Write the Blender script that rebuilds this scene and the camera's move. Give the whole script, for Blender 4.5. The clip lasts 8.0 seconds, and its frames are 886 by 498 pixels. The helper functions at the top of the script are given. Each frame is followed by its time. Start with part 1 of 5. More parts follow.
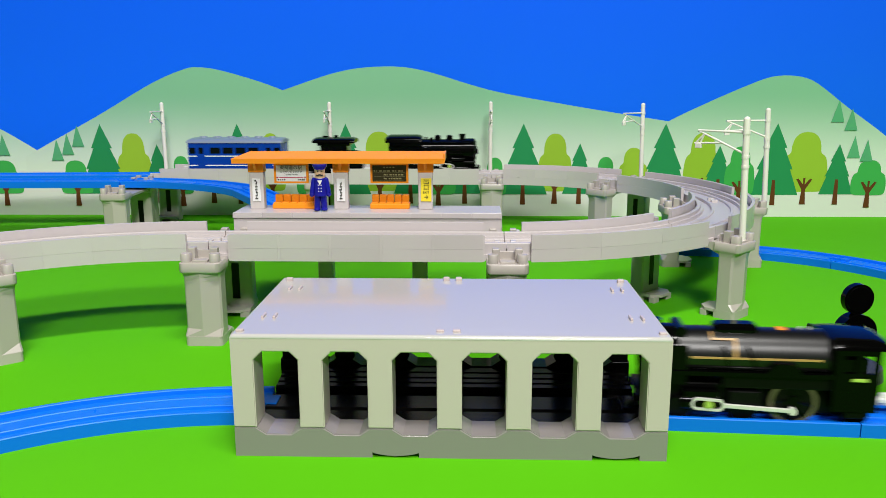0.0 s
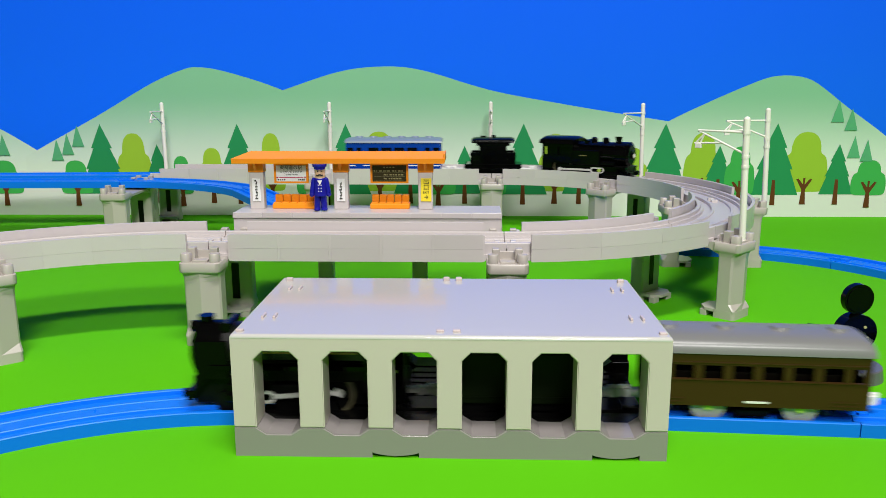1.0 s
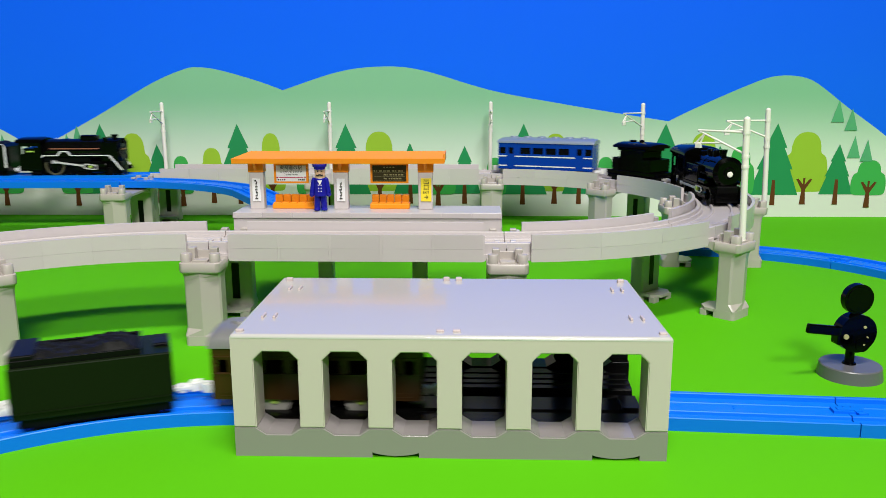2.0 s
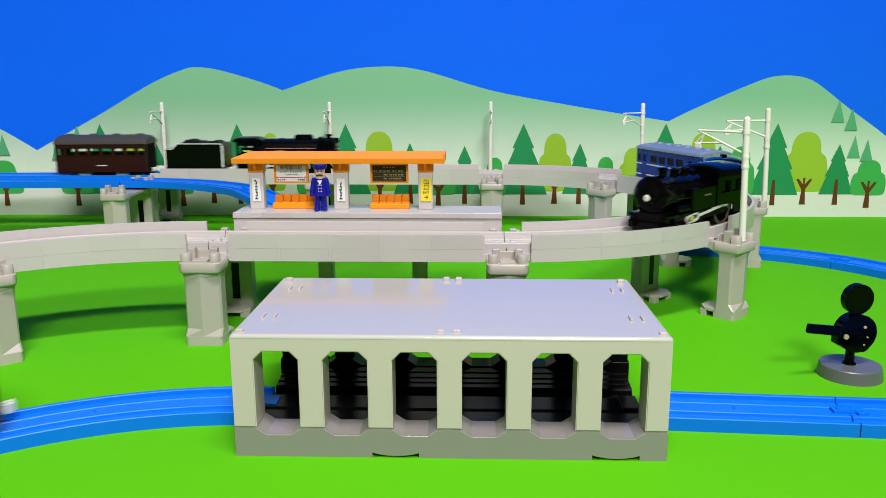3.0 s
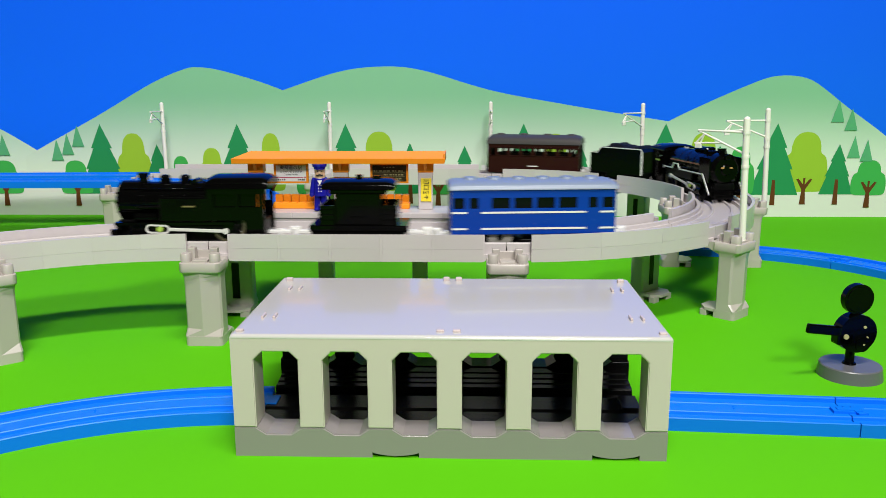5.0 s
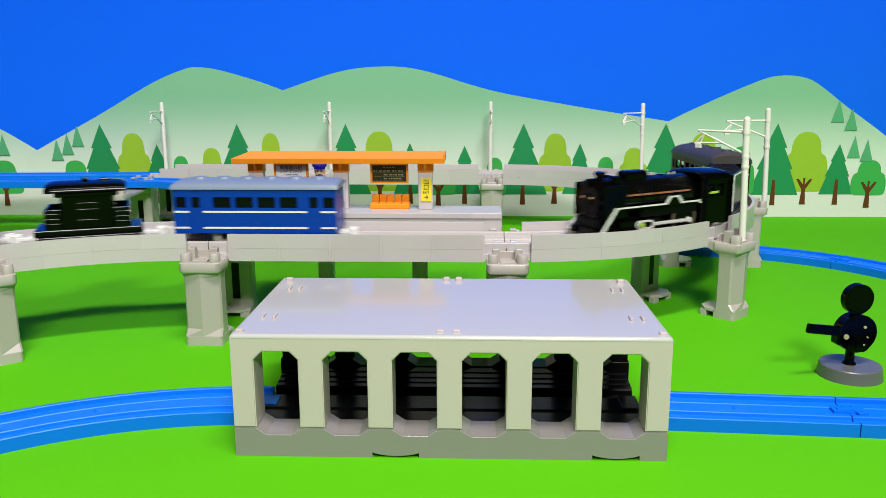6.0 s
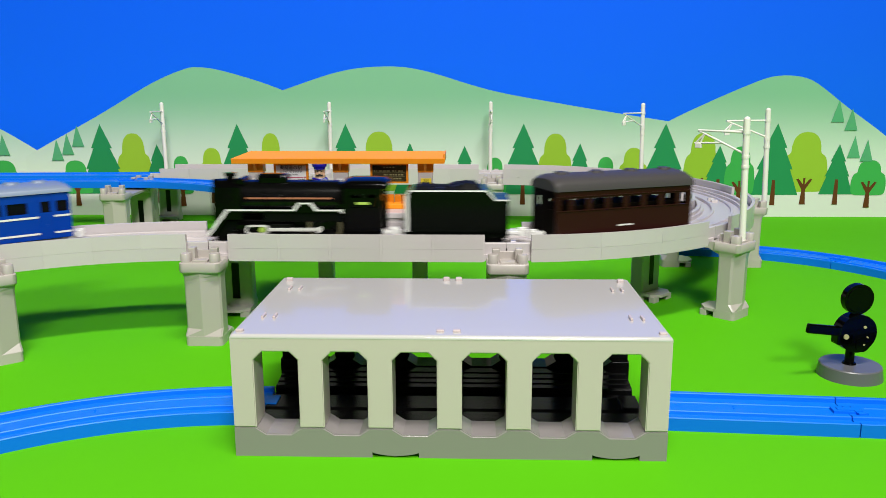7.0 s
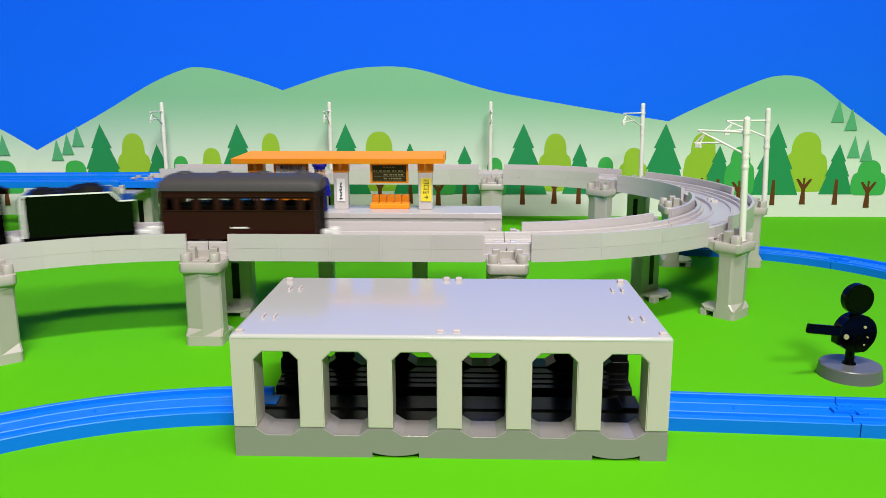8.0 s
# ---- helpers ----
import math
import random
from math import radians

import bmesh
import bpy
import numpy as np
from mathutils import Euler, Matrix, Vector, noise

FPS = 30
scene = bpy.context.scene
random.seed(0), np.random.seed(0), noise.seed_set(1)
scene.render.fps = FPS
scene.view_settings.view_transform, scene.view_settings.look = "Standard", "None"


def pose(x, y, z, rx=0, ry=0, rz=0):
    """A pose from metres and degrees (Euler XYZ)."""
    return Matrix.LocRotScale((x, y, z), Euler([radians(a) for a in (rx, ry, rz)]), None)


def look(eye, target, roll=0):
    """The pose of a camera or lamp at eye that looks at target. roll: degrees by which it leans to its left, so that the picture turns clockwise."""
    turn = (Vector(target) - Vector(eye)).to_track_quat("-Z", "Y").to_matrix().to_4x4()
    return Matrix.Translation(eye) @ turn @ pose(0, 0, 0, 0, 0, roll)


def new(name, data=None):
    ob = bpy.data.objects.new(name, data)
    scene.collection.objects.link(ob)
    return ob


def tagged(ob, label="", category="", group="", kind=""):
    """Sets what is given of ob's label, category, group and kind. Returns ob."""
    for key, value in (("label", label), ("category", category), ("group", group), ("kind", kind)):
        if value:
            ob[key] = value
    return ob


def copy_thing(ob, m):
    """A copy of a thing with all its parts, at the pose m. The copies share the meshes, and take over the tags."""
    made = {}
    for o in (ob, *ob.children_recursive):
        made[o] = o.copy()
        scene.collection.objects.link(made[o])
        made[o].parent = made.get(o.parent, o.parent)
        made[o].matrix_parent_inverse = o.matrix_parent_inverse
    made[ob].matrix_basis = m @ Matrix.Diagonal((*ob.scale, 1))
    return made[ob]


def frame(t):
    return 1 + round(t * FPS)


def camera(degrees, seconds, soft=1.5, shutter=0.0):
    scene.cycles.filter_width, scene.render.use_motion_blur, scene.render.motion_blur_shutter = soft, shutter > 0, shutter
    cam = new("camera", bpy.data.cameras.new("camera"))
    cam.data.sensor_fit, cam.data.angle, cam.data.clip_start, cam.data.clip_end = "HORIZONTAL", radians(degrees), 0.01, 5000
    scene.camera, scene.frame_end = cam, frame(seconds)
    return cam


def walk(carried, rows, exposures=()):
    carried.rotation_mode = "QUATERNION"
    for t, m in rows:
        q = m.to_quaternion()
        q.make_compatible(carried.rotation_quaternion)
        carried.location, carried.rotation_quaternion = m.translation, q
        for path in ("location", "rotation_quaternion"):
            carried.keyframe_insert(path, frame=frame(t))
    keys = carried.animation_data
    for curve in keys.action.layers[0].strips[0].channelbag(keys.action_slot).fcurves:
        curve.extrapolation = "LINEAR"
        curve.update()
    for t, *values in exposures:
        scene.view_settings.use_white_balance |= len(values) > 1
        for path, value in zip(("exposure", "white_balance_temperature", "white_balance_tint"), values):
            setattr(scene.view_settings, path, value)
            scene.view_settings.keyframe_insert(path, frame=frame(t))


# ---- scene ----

# camera: stands still in front of the layout
cam = camera(58.19, 8.0, soft=0.6, shutter=0.5)
EYE = pose(0, 0, 0.1825, 90 - 11.969, 0, 0) @ pose(0, 0, 0, 0, 0, -0.18)
walk(cam, [(0.0, EYE), (8.0, EYE)], ((0.0, -0.25), (1.0, -0.27), (1.5, -0.23), (3.0, -0.23), (4.0, -0.21), (6.0, -0.20), (8.0, -0.19)))

# ---- light: lamps of the room, above and before the layout ----
world = bpy.data.worlds.new("room_air")
world.use_nodes = True
world.node_tree.nodes["Background"].inputs[0].default_value = (1.0, 0.97, 0.92, 1)
world.node_tree.nodes["Background"].inputs[1].default_value = 0.06
scene.world = world


def tube_lamp(name, eye, target, length, width, power, colour):
    data = bpy.data.lights.new(name, "AREA")
    data.shape, data.size, data.size_y, data.energy, data.color = "RECTANGLE", length, width, power, colour
    ob = new(name, data)
    ob.matrix_world = look(eye, target)
    return ob


tube_lamp("ceiling_lamp", (0.15, -0.15, 1.75), (-0.15, 0.65, 0), 0.90, 0.16, 35, (1.0, 0.97, 0.93))
tube_lamp("front_lamp", (0.38, -1.45, 1.70), (-1.90, 0.95, 0.1), 0.78, 0.26, 65, (1.0, 0.98, 0.95))


# ---- materials ----
def plastic(name, rgb, rough=0.35, vary=0.06, scale=60.0, bump=0.02, metal=0.0, coat=0.0, spec=0.5):
    """Moulded plastic: base colour with slow and fine variation, uneven gloss, faint relief."""
    m = bpy.data.materials.new(name)
    m.use_nodes = True
    n, l = m.node_tree.nodes, m.node_tree.links
    b = n["Principled BSDF"]
    tc = n.new("ShaderNodeTexCoord")
    big = n.new("ShaderNodeTexNoise")
    big.inputs["Scale"].default_value = scale * 0.25
    big.inputs["Detail"].default_value = 3
    fine = n.new("ShaderNodeTexNoise")
    fine.inputs["Scale"].default_value = scale * 4
    fine.inputs["Detail"].default_value = 4
    info = n.new("ShaderNodeObjectInfo")
    for t in (big, fine):
        l.new(tc.outputs["Object"], t.inputs["Vector"])
    add = n.new("ShaderNodeMath")
    add.operation = "ADD"
    l.new(big.outputs["Fac"], add.inputs[0])
    l.new(info.outputs["Random"], add.inputs[1])
    ramp = n.new("ShaderNodeMapRange")
    ramp.inputs["From Min"].default_value, ramp.inputs["From Max"].default_value = 0.3, 1.7
    ramp.inputs["To Min"].default_value, ramp.inputs["To Max"].default_value = 1 - vary, 1 + vary
    l.new(add.outputs[0], ramp.inputs["Value"])
    mul = n.new("ShaderNodeMix")
    mul.data_type, mul.blend_type = "RGBA", "MULTIPLY"
    mul.inputs[0].default_value = 1
    mul.inputs[6].default_value = (*rgb, 1)
    l.new(ramp.outputs[0], mul.inputs[7])
    l.new(mul.outputs[2], b.inputs["Base Color"])
    rr = n.new("ShaderNodeMapRange")
    rr.inputs["To Min"].default_value, rr.inputs["To Max"].default_value = max(rough - 0.04, 0.02), rough + 0.05
    l.new(fine.outputs["Fac"], rr.inputs["Value"])
    l.new(rr.outputs[0], b.inputs["Roughness"])
    bp = n.new("ShaderNodeBump")
    bp.inputs["Strength"].default_value, bp.inputs["Distance"].default_value = bump * 3, 0.00005
    l.new(fine.outputs["Fac"], bp.inputs["Height"])
    l.new(bp.outputs["Normal"], b.inputs["Normal"])
    b.inputs["Metallic"].default_value = metal
    b.inputs["Coat Weight"].default_value = coat
    b.inputs["Specular IOR Level"].default_value = spec
    return m


def faded_print(name, low, high, z0, z1, rough=0.7):
    """Printed paper whose ink fades with the height on the sheet."""
    m = plastic(name, low, rough, 0.03, 8, 0.01, spec=0.1)
    n, l = m.node_tree.nodes, m.node_tree.links
    tc = n.new("ShaderNodeTexCoord")
    sep = n.new("ShaderNodeSeparateXYZ")
    l.new(tc.outputs["Object"], sep.inputs[0])
    mr = n.new("ShaderNodeMapRange")
    mr.inputs["From Min"].default_value, mr.inputs["From Max"].default_value = z0, z1
    mr.interpolation_type = "SMOOTHSTEP"
    l.new(sep.outputs["Z"], mr.inputs["Value"])
    mix = n.new("ShaderNodeMix")
    mix.data_type = "RGBA"
    mix.inputs[6].default_value, mix.inputs[7].default_value = (*low, 1), (*high, 1)
    l.new(mr.outputs[0], mix.inputs[0])
    for node in n:
        if node.type == "MIX" and node.blend_type == "MULTIPLY":
            l.new(mix.outputs[2], node.inputs[6])
    return m


GRASS = plastic("green_mat", (0.091, 0.452, 0.005), 0.75, 0.10, 12, 0.05, spec=0.06)
SKY = faded_print("sky_print", (0.0035, 0.143, 0.98), (0.0025, 0.113, 0.93), 0.10, 0.32, 0.7)
HILL = faded_print("hill_print", (0.72, 0.80, 0.70), (0.222, 0.495, 0.295), 0.046, 0.172)
SNOW = plastic("white_print", (0.72, 0.73, 0.68), 0.5, 0.04, 8, 0.01, spec=0.1)
PINE = plastic("pine_print", (0.023, 0.262, 0.09), 0.5, 0.05, 8, 0.01, spec=0.1)
PINE_PALE = plastic("pale_pine_print", (0.10, 0.40, 0.19), 0.5, 0.05, 8, 0.01, spec=0.1)
LIME = plastic("lime_print", (0.31, 0.51, 0.04), 0.5, 0.05, 8, 0.01, spec=0.1)
BUSH = plastic("bush_print", (0.055, 0.40, 0.085), 0.5, 0.05, 8, 0.01, spec=0.1)
TRUNK = plastic("trunk_print", (0.13, 0.045, 0.015), 0.5, 0.05, 8, 0.01, spec=0.1)
GREY = plastic("grey_plastic", (0.552, 0.507, 0.502), 0.30, 0.05)
PIER_GREY = plastic("pier_plastic", (0.44, 0.40, 0.365), 0.32, 0.05)
SHED = plastic("shed_plastic", (0.565, 0.480, 0.465), 0.24, 0.04)
SHED_TOP = plastic("shed_roof_plastic", (0.50, 0.485, 0.47), 0.13, 0.03, 40, 0.004, 0, 0.3)
SHED_BASE = plastic("shed_base_plastic", (0.255, 0.232, 0.228), 0.16, 0.05)
# near-black for shaded insides: the shade is put into the colour
SHADE_DARK = plastic("shade_dark_plastic", (0.0042, 0.0040, 0.0040), 0.20, 0.1, spec=0.09)
RAIL_BLUE = plastic("rail_blue_plastic", (0.002, 0.170, 0.80), 0.36, 0.06, bump=0.0, spec=0.25)
BLACK = plastic("black_plastic", (0.0012, 0.0012, 0.0012), 0.09, 0.15, bump=0.002, spec=0.11)
BOILER_BLACK = plastic("boiler_black_plastic", (0.0016, 0.0016, 0.0016), 0.34, 0.15, bump=0.003, spec=0.50)
BOILER_DARK = plastic("dark_boiler_plastic", (0.0014, 0.0014, 0.0014), 0.17, 0.15, bump=0.003, spec=0.26)
PLATE_DIM = plastic("dull_plate_paint", (0.16, 0.13, 0.05), 0.4, 0.05)
RIM_OLIVE = plastic("wheel_rim_plastic", (0.095, 0.085, 0.045), 0.4, 0.08)
BLACK_MATT = plastic("matt_black_plastic", (0.003, 0.003, 0.003), 0.35, 0.15, spec=0.1)
# black plastic; the green is the mat's reflection put into the base colour
TENDER_TINTED = plastic("mat_tinted_black_plastic", (0.0055, 0.011, 0.003), 0.4, 0.1, spec=0.08)
TENDER_GREEN = plastic("tender_black_plastic", (0.0014, 0.0024, 0.0014), 0.14, 0.1, spec=0.10)
WHITE = plastic("white_plastic", (0.78, 0.78, 0.74), 0.35, 0.04)
CREAM = plastic("pole_plastic", (0.80, 0.77, 0.70), 0.6, 0.04, spec=0.2)
GOLD = plastic("gold_paint", (0.46, 0.27, 0.09), 0.35, 0.08)
COPPER = plastic("copper_paint", (0.35, 0.13, 0.07), 0.35, 0.08)
STEEL = plastic("rod_plastic", (0.62, 0.62, 0.58), 0.35, 0.05)
WHEEL_GREY = plastic("wheel_plastic", (0.36, 0.35, 0.31), 0.4, 0.08)
BROWN = plastic("brown_plastic", (0.040, 0.019, 0.005), 0.30, 0.10, spec=0.25)
MAROON = plastic("maroon_plastic", (0.026, 0.0065, 0.0050), 0.32, 0.10, spec=0.14)
ROOF_GREY = plastic("roof_grey_plastic", (0.18, 0.18, 0.18), 0.33, 0.06)
ROOF_DARK = plastic("roof_dark_plastic", (0.055, 0.050, 0.050), 0.5, 0.06, spec=0.2)
BLUE = plastic("coach_blue_plastic", (0.002, 0.042, 0.34), 0.25, 0.06, spec=0.25)
ROOF_BLUE = plastic("coach_roof_plastic", (0.20, 0.25, 0.35), 0.35, 0.06)
GLASS_DARK = plastic("window_dark", (0.003, 0.0035, 0.005), 0.10, 0.05, spec=0.10)
ORANGE = plastic("orange_plastic", (0.88, 0.285, 0.012), 0.45, 0.04, spec=0.25)
SIGN_WHITE = plastic("sign_white", (0.80, 0.80, 0.80), 0.45, 0.02)
SIGN_YELLOW = plastic("sign_yellow", (0.85, 0.68, 0.03), 0.45, 0.02)
SIGN_DARK = plastic("sign_dark", (0.038, 0.030, 0.012), 0.4, 0.05, spec=0.2)
SIGN_TEXT = plastic("sign_text_pale", (0.26, 0.23, 0.10), 0.45, 0.02)
INK = plastic("ink", (0.015, 0.013, 0.012), 0.5, 0.02)
SIGN_RED = plastic("sign_red", (0.50, 0.04, 0.10), 0.5, 0.02)
DOLL_BLUE = plastic("doll_blue_plastic", (0.010, 0.010, 0.28), 0.2, 0.05, spec=0.35)
SKIN = plastic("doll_skin_plastic", (0.75, 0.50, 0.32), 0.4, 0.03)
PIN_GREEN = plastic("pin_green_plastic", (0.42, 0.62, 0.10), 0.35, 0.03)
# unseen room shell: grey kept low so that it bounces little light
PLASTER = plastic("wall_plaster", (0.17, 0.165, 0.16), 0.8, 0.05, 3, 0.05)
BOARDS = plastic("floor_wood", (0.30, 0.19, 0.10), 0.5, 0.2, 5, 0.05)


# ---- mesh helpers ----
def box(bm, x0, x1, y0, y1, z0, z1, bevel=0.0, mat=0):
    got = bmesh.ops.create_cube(bm, size=1)
    bmesh.ops.scale(bm, vec=(x1 - x0, y1 - y0, z1 - z0), verts=got["verts"])
    bmesh.ops.translate(bm, vec=((x0 + x1) / 2, (y0 + y1) / 2, (z0 + z1) / 2), verts=got["verts"])
    faces = {f for v in got["verts"] for f in v.link_faces}
    for f in faces:
        f.material_index = mat
    if bevel:
        edges = list({e for v in got["verts"] for e in v.link_edges})
        bmesh.ops.bevel(bm, geom=edges, offset=bevel, segments=2, affect="EDGES", profile=0.5)
    return bm


def rod(bm, a, b, r0, r1=None, seg=16, mat=0, caps=True):
    """A round bar or cone from a to b."""
    a, b = Vector(a), Vector(b)
    d = b - a
    got = bmesh.ops.create_cone(bm, cap_ends=caps, segments=seg, radius1=r0, radius2=r0 if r1 is None else r1, depth=d.length)
    m = Matrix.Translation((a + b) / 2) @ d.to_track_quat("Z", "Y").to_matrix().to_4x4()
    bmesh.ops.transform(bm, matrix=m, verts=got["verts"])
    for f in {f for v in got["verts"] for f in v.link_faces}:
        f.material_index = mat
        f.smooth = len(f.verts) == 4
    return bm


def ball(bm, c, r, sx=1, sy=1, sz=1, mat=0):
    got = bmesh.ops.create_uvsphere(bm, u_segments=16, v_segments=10, radius=r)
    bmesh.ops.scale(bm, vec=(sx, sy, sz), verts=got["verts"])
    bmesh.ops.translate(bm, vec=c, verts=got["verts"])
    for f in {f for v in got["verts"] for f in v.link_faces}:
        f.smooth, f.material_index = True, mat
    return bm


def prism(bm, outline, depth0, depth1, axis="y", mat=0):
    """A flat outline pushed through from depth0 to depth1 along an axis. Outline in the other two axes."""
    def at(p, d):
        return {"y": (p[0], d, p[1]), "x": (d, p[0], p[1]), "z": (p[0], p[1], d)}[axis]
    a = [bm.verts.new(at(p, depth0)) for p in outline]
    b = [bm.verts.new(at(p, depth1)) for p in outline]
    k = len(outline)
    fs = [bm.faces.new(a), bm.faces.new(b[::-1])]
    fs += [bm.faces.new((a[i], b[i], b[(i + 1) % k], a[(i + 1) % k])) for i in range(k)]
    for f in fs:
        f.material_index = mat
    bmesh.ops.recalc_face_normals(bm, faces=fs)
    return bm


def sweep(bm, outline, stations, mat=0):
    """A closed outline (across, up) carried along stations (x, y, z, heading)."""
    rings = []
    for x, y, z, h in stations:
        rings.append([bm.verts.new((x - u * math.sin(h), y + u * math.cos(h), z + v)) for u, v in outline])
    k, fs = len(outline), []
    for p, q in zip(rings, rings[1:]):
        fs += [bm.faces.new((p[i], q[i], q[(i + 1) % k], p[(i + 1) % k])) for i in range(k)]
    fs += [bm.faces.new(rings[0]), bm.faces.new(rings[-1][::-1])]
    for f in fs:
        f.material_index = mat
    bmesh.ops.recalc_face_normals(bm, faces=fs)
    return bm


def mesh_of(name, bm, materials):
    me = bpy.data.meshes.new(name)
    for e in bm.edges:
        e.smooth = len(e.link_faces) != 2 or e.calc_face_angle(0.0) < 0.75
    bm.to_mesh(me)
    bm.free()
    for m in materials if isinstance(materials, (list, tuple)) else [materials]:
        me.materials.append(m)
    return me


def part(name, bm, material, parent, label=""):
    ob = new(name, mesh_of(name, bm, material))
    ob.parent = parent
    return tagged(ob, label)


def thing(name, m, label, category, group="", kind=""):
    ob = new(name)
    ob.empty_display_size = 0.01
    ob.matrix_world = m
    return tagged(ob, label, category, group, kind)


def B():
    return bmesh.new()


# ---- plan: the loop's own frame and the shed's ----
LOOP = pose(0.0534, 0.7895, 0, 0, 0, math.degrees(-0.0354))
SHED_AT = pose(0.0028, 0.3625, 0, 0, 0, math.degrees(-0.0355))
R = 0.214
HALF = math.pi * R
LEAD = math.radians(3)


def loop_at(s):
    """Place and heading along the raised line: rear straight, half circle, front straight, reverse curve, straight."""
    if s < -2 * R:
        d = -2 * R - s
        return (-2 * R - d * math.cos(LEAD), R - d * math.sin(LEAD), LEAD)
    if s < 0:
        return (s, R, 0.0)
    if s < HALF:
        a = math.pi / 2 - s / R
        return (R * math.cos(a), R * math.sin(a), a - math.pi / 2)
    s -= HALF
    if s < 0.222:
        return (-s, -R, -math.pi)
    s -= 0.222
    if s < HALF / 2:
        a = math.pi / 2 + s / R
        return (-0.222 + R * math.cos(a), -2 * R + R * math.sin(a), a - 1.5 * math.pi)
    return (-0.222 - R, -2 * R - (s - HALF / 2), -math.pi / 2)


BOX_S = 0.217
def ground_at(s):
    """Place and heading along the front ground line (shed frame), from the far end through the shed and round."""
    y0 = 0.0548
    if s < 0:
        return (0.107 - s * math.cos(0.062), y0 + s * math.sin(0.062), math.pi - 0.062)
    if s < BOX_S:
        return (0.107 - s, y0, math.pi)
    s -= BOX_S
    a = min(s / R, math.radians(50))
    x, y, h = 0.107 - BOX_S - R * math.sin(a), y0 - R + R * math.cos(a), math.pi + a
    s -= a * R
    return (x + s * math.cos(h), y + s * math.sin(h), h)


def stations(way, s0, s1, z=0.0, step=0.012):
    n = max(1, math.ceil((s1 - s0) / step))
    out = []
    for i in range(n + 1):
        x, y, h = way(s0 + (s1 - s0) * i / n)
        out.append((x, y, z, h))
    return out


# ---- room round the layout ----
def plane_slab(name, x0, x1, y0, y1, z0, z1, mat, label, category):
    return tagged(new(name, mesh_of(name, box(B(), x0, x1, y0, y1, z0, z1), mat)), label, category, "", "structure")


plane_slab("floor", -2.2, 2.2, -1.9, 2.2, -0.06, -0.004, BOARDS, "plain wooden floor of the room", "floor")
plane_slab("ground", -1.6, 1.5, -0.9, 1.35, -0.004, 0.0, GRASS, "bright green flat play mat under the toy railway", "play mat")
# walls and ceiling added out of view, to close the room and limit fill light
plane_slab("wall_north", -2.2, 2.2, 2.2, 2.3, -0.06, 2.3, PLASTER, "plain grey wall closing the room, out of view", "wall")
plane_slab("wall_south", -2.2, 2.2, -2.0, -1.9, -0.06, 2.3, PLASTER, "plain grey wall closing the room, out of view", "wall")
plane_slab("wall_west", -2.3, -2.2, -2.0, 2.3, -0.06, 2.3, PLASTER, "plain grey wall closing the room, out of view", "wall")
plane_slab("wall_east", 2.2, 2.3, -2.0, 2.3, -0.06, 2.3, PLASTER, "plain grey wall closing the room, out of view", "wall")
plane_slab("ceiling", -2.3, 2.3, -2.0, 2.3, 2.3, 2.4, PLASTER, "plain grey ceiling closing the room, out of view", "ceiling")

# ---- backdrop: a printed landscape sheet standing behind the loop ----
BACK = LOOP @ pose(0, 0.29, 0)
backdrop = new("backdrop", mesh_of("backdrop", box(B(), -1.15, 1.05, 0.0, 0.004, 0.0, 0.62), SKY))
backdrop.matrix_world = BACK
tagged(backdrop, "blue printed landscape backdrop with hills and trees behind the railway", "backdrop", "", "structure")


def spline(points, n=10):
    out = []
    p = [points[0], *points, points[-1]]
    for i in range(1, len(p) - 2):
        for k in range(n):
            t = k / n
            out.append(tuple(0.5 * (2 * p[i][j] + (p[i + 1][j] - p[i - 1][j]) * t
                       + (2 * p[i - 1][j] - 5 * p[i][j] + 4 * p[i + 1][j] - p[i + 2][j]) * t * t
                       + (3 * p[i][j] - p[i - 1][j] - 3 * p[i + 1][j] + p[i + 2][j]) * t ** 3) for j in (0, 1)))
    out.append(points[-1])
    return out


def printed(name, outline, mat, layer, label=""):
    bm = prism(B(), outline, -0.0001 * layer, -0.0001 * layer + 0.00008)
    return part(name, bm, mat, backdrop, label)


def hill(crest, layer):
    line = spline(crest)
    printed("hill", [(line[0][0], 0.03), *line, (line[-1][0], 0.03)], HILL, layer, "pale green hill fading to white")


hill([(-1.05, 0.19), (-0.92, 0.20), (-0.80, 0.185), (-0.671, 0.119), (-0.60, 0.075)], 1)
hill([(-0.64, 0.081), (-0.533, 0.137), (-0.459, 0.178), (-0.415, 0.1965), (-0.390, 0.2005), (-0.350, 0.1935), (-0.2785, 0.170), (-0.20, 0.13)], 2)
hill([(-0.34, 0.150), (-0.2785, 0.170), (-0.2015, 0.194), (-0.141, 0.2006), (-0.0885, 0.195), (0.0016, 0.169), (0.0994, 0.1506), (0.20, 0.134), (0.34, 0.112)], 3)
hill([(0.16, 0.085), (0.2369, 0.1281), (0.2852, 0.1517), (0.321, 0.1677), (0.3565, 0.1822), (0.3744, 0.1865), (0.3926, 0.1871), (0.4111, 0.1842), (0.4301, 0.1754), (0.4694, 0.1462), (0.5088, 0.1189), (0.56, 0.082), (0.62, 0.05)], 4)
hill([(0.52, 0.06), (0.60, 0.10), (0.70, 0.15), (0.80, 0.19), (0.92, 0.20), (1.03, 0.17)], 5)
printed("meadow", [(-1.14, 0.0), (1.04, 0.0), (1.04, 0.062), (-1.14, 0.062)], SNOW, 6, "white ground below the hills")


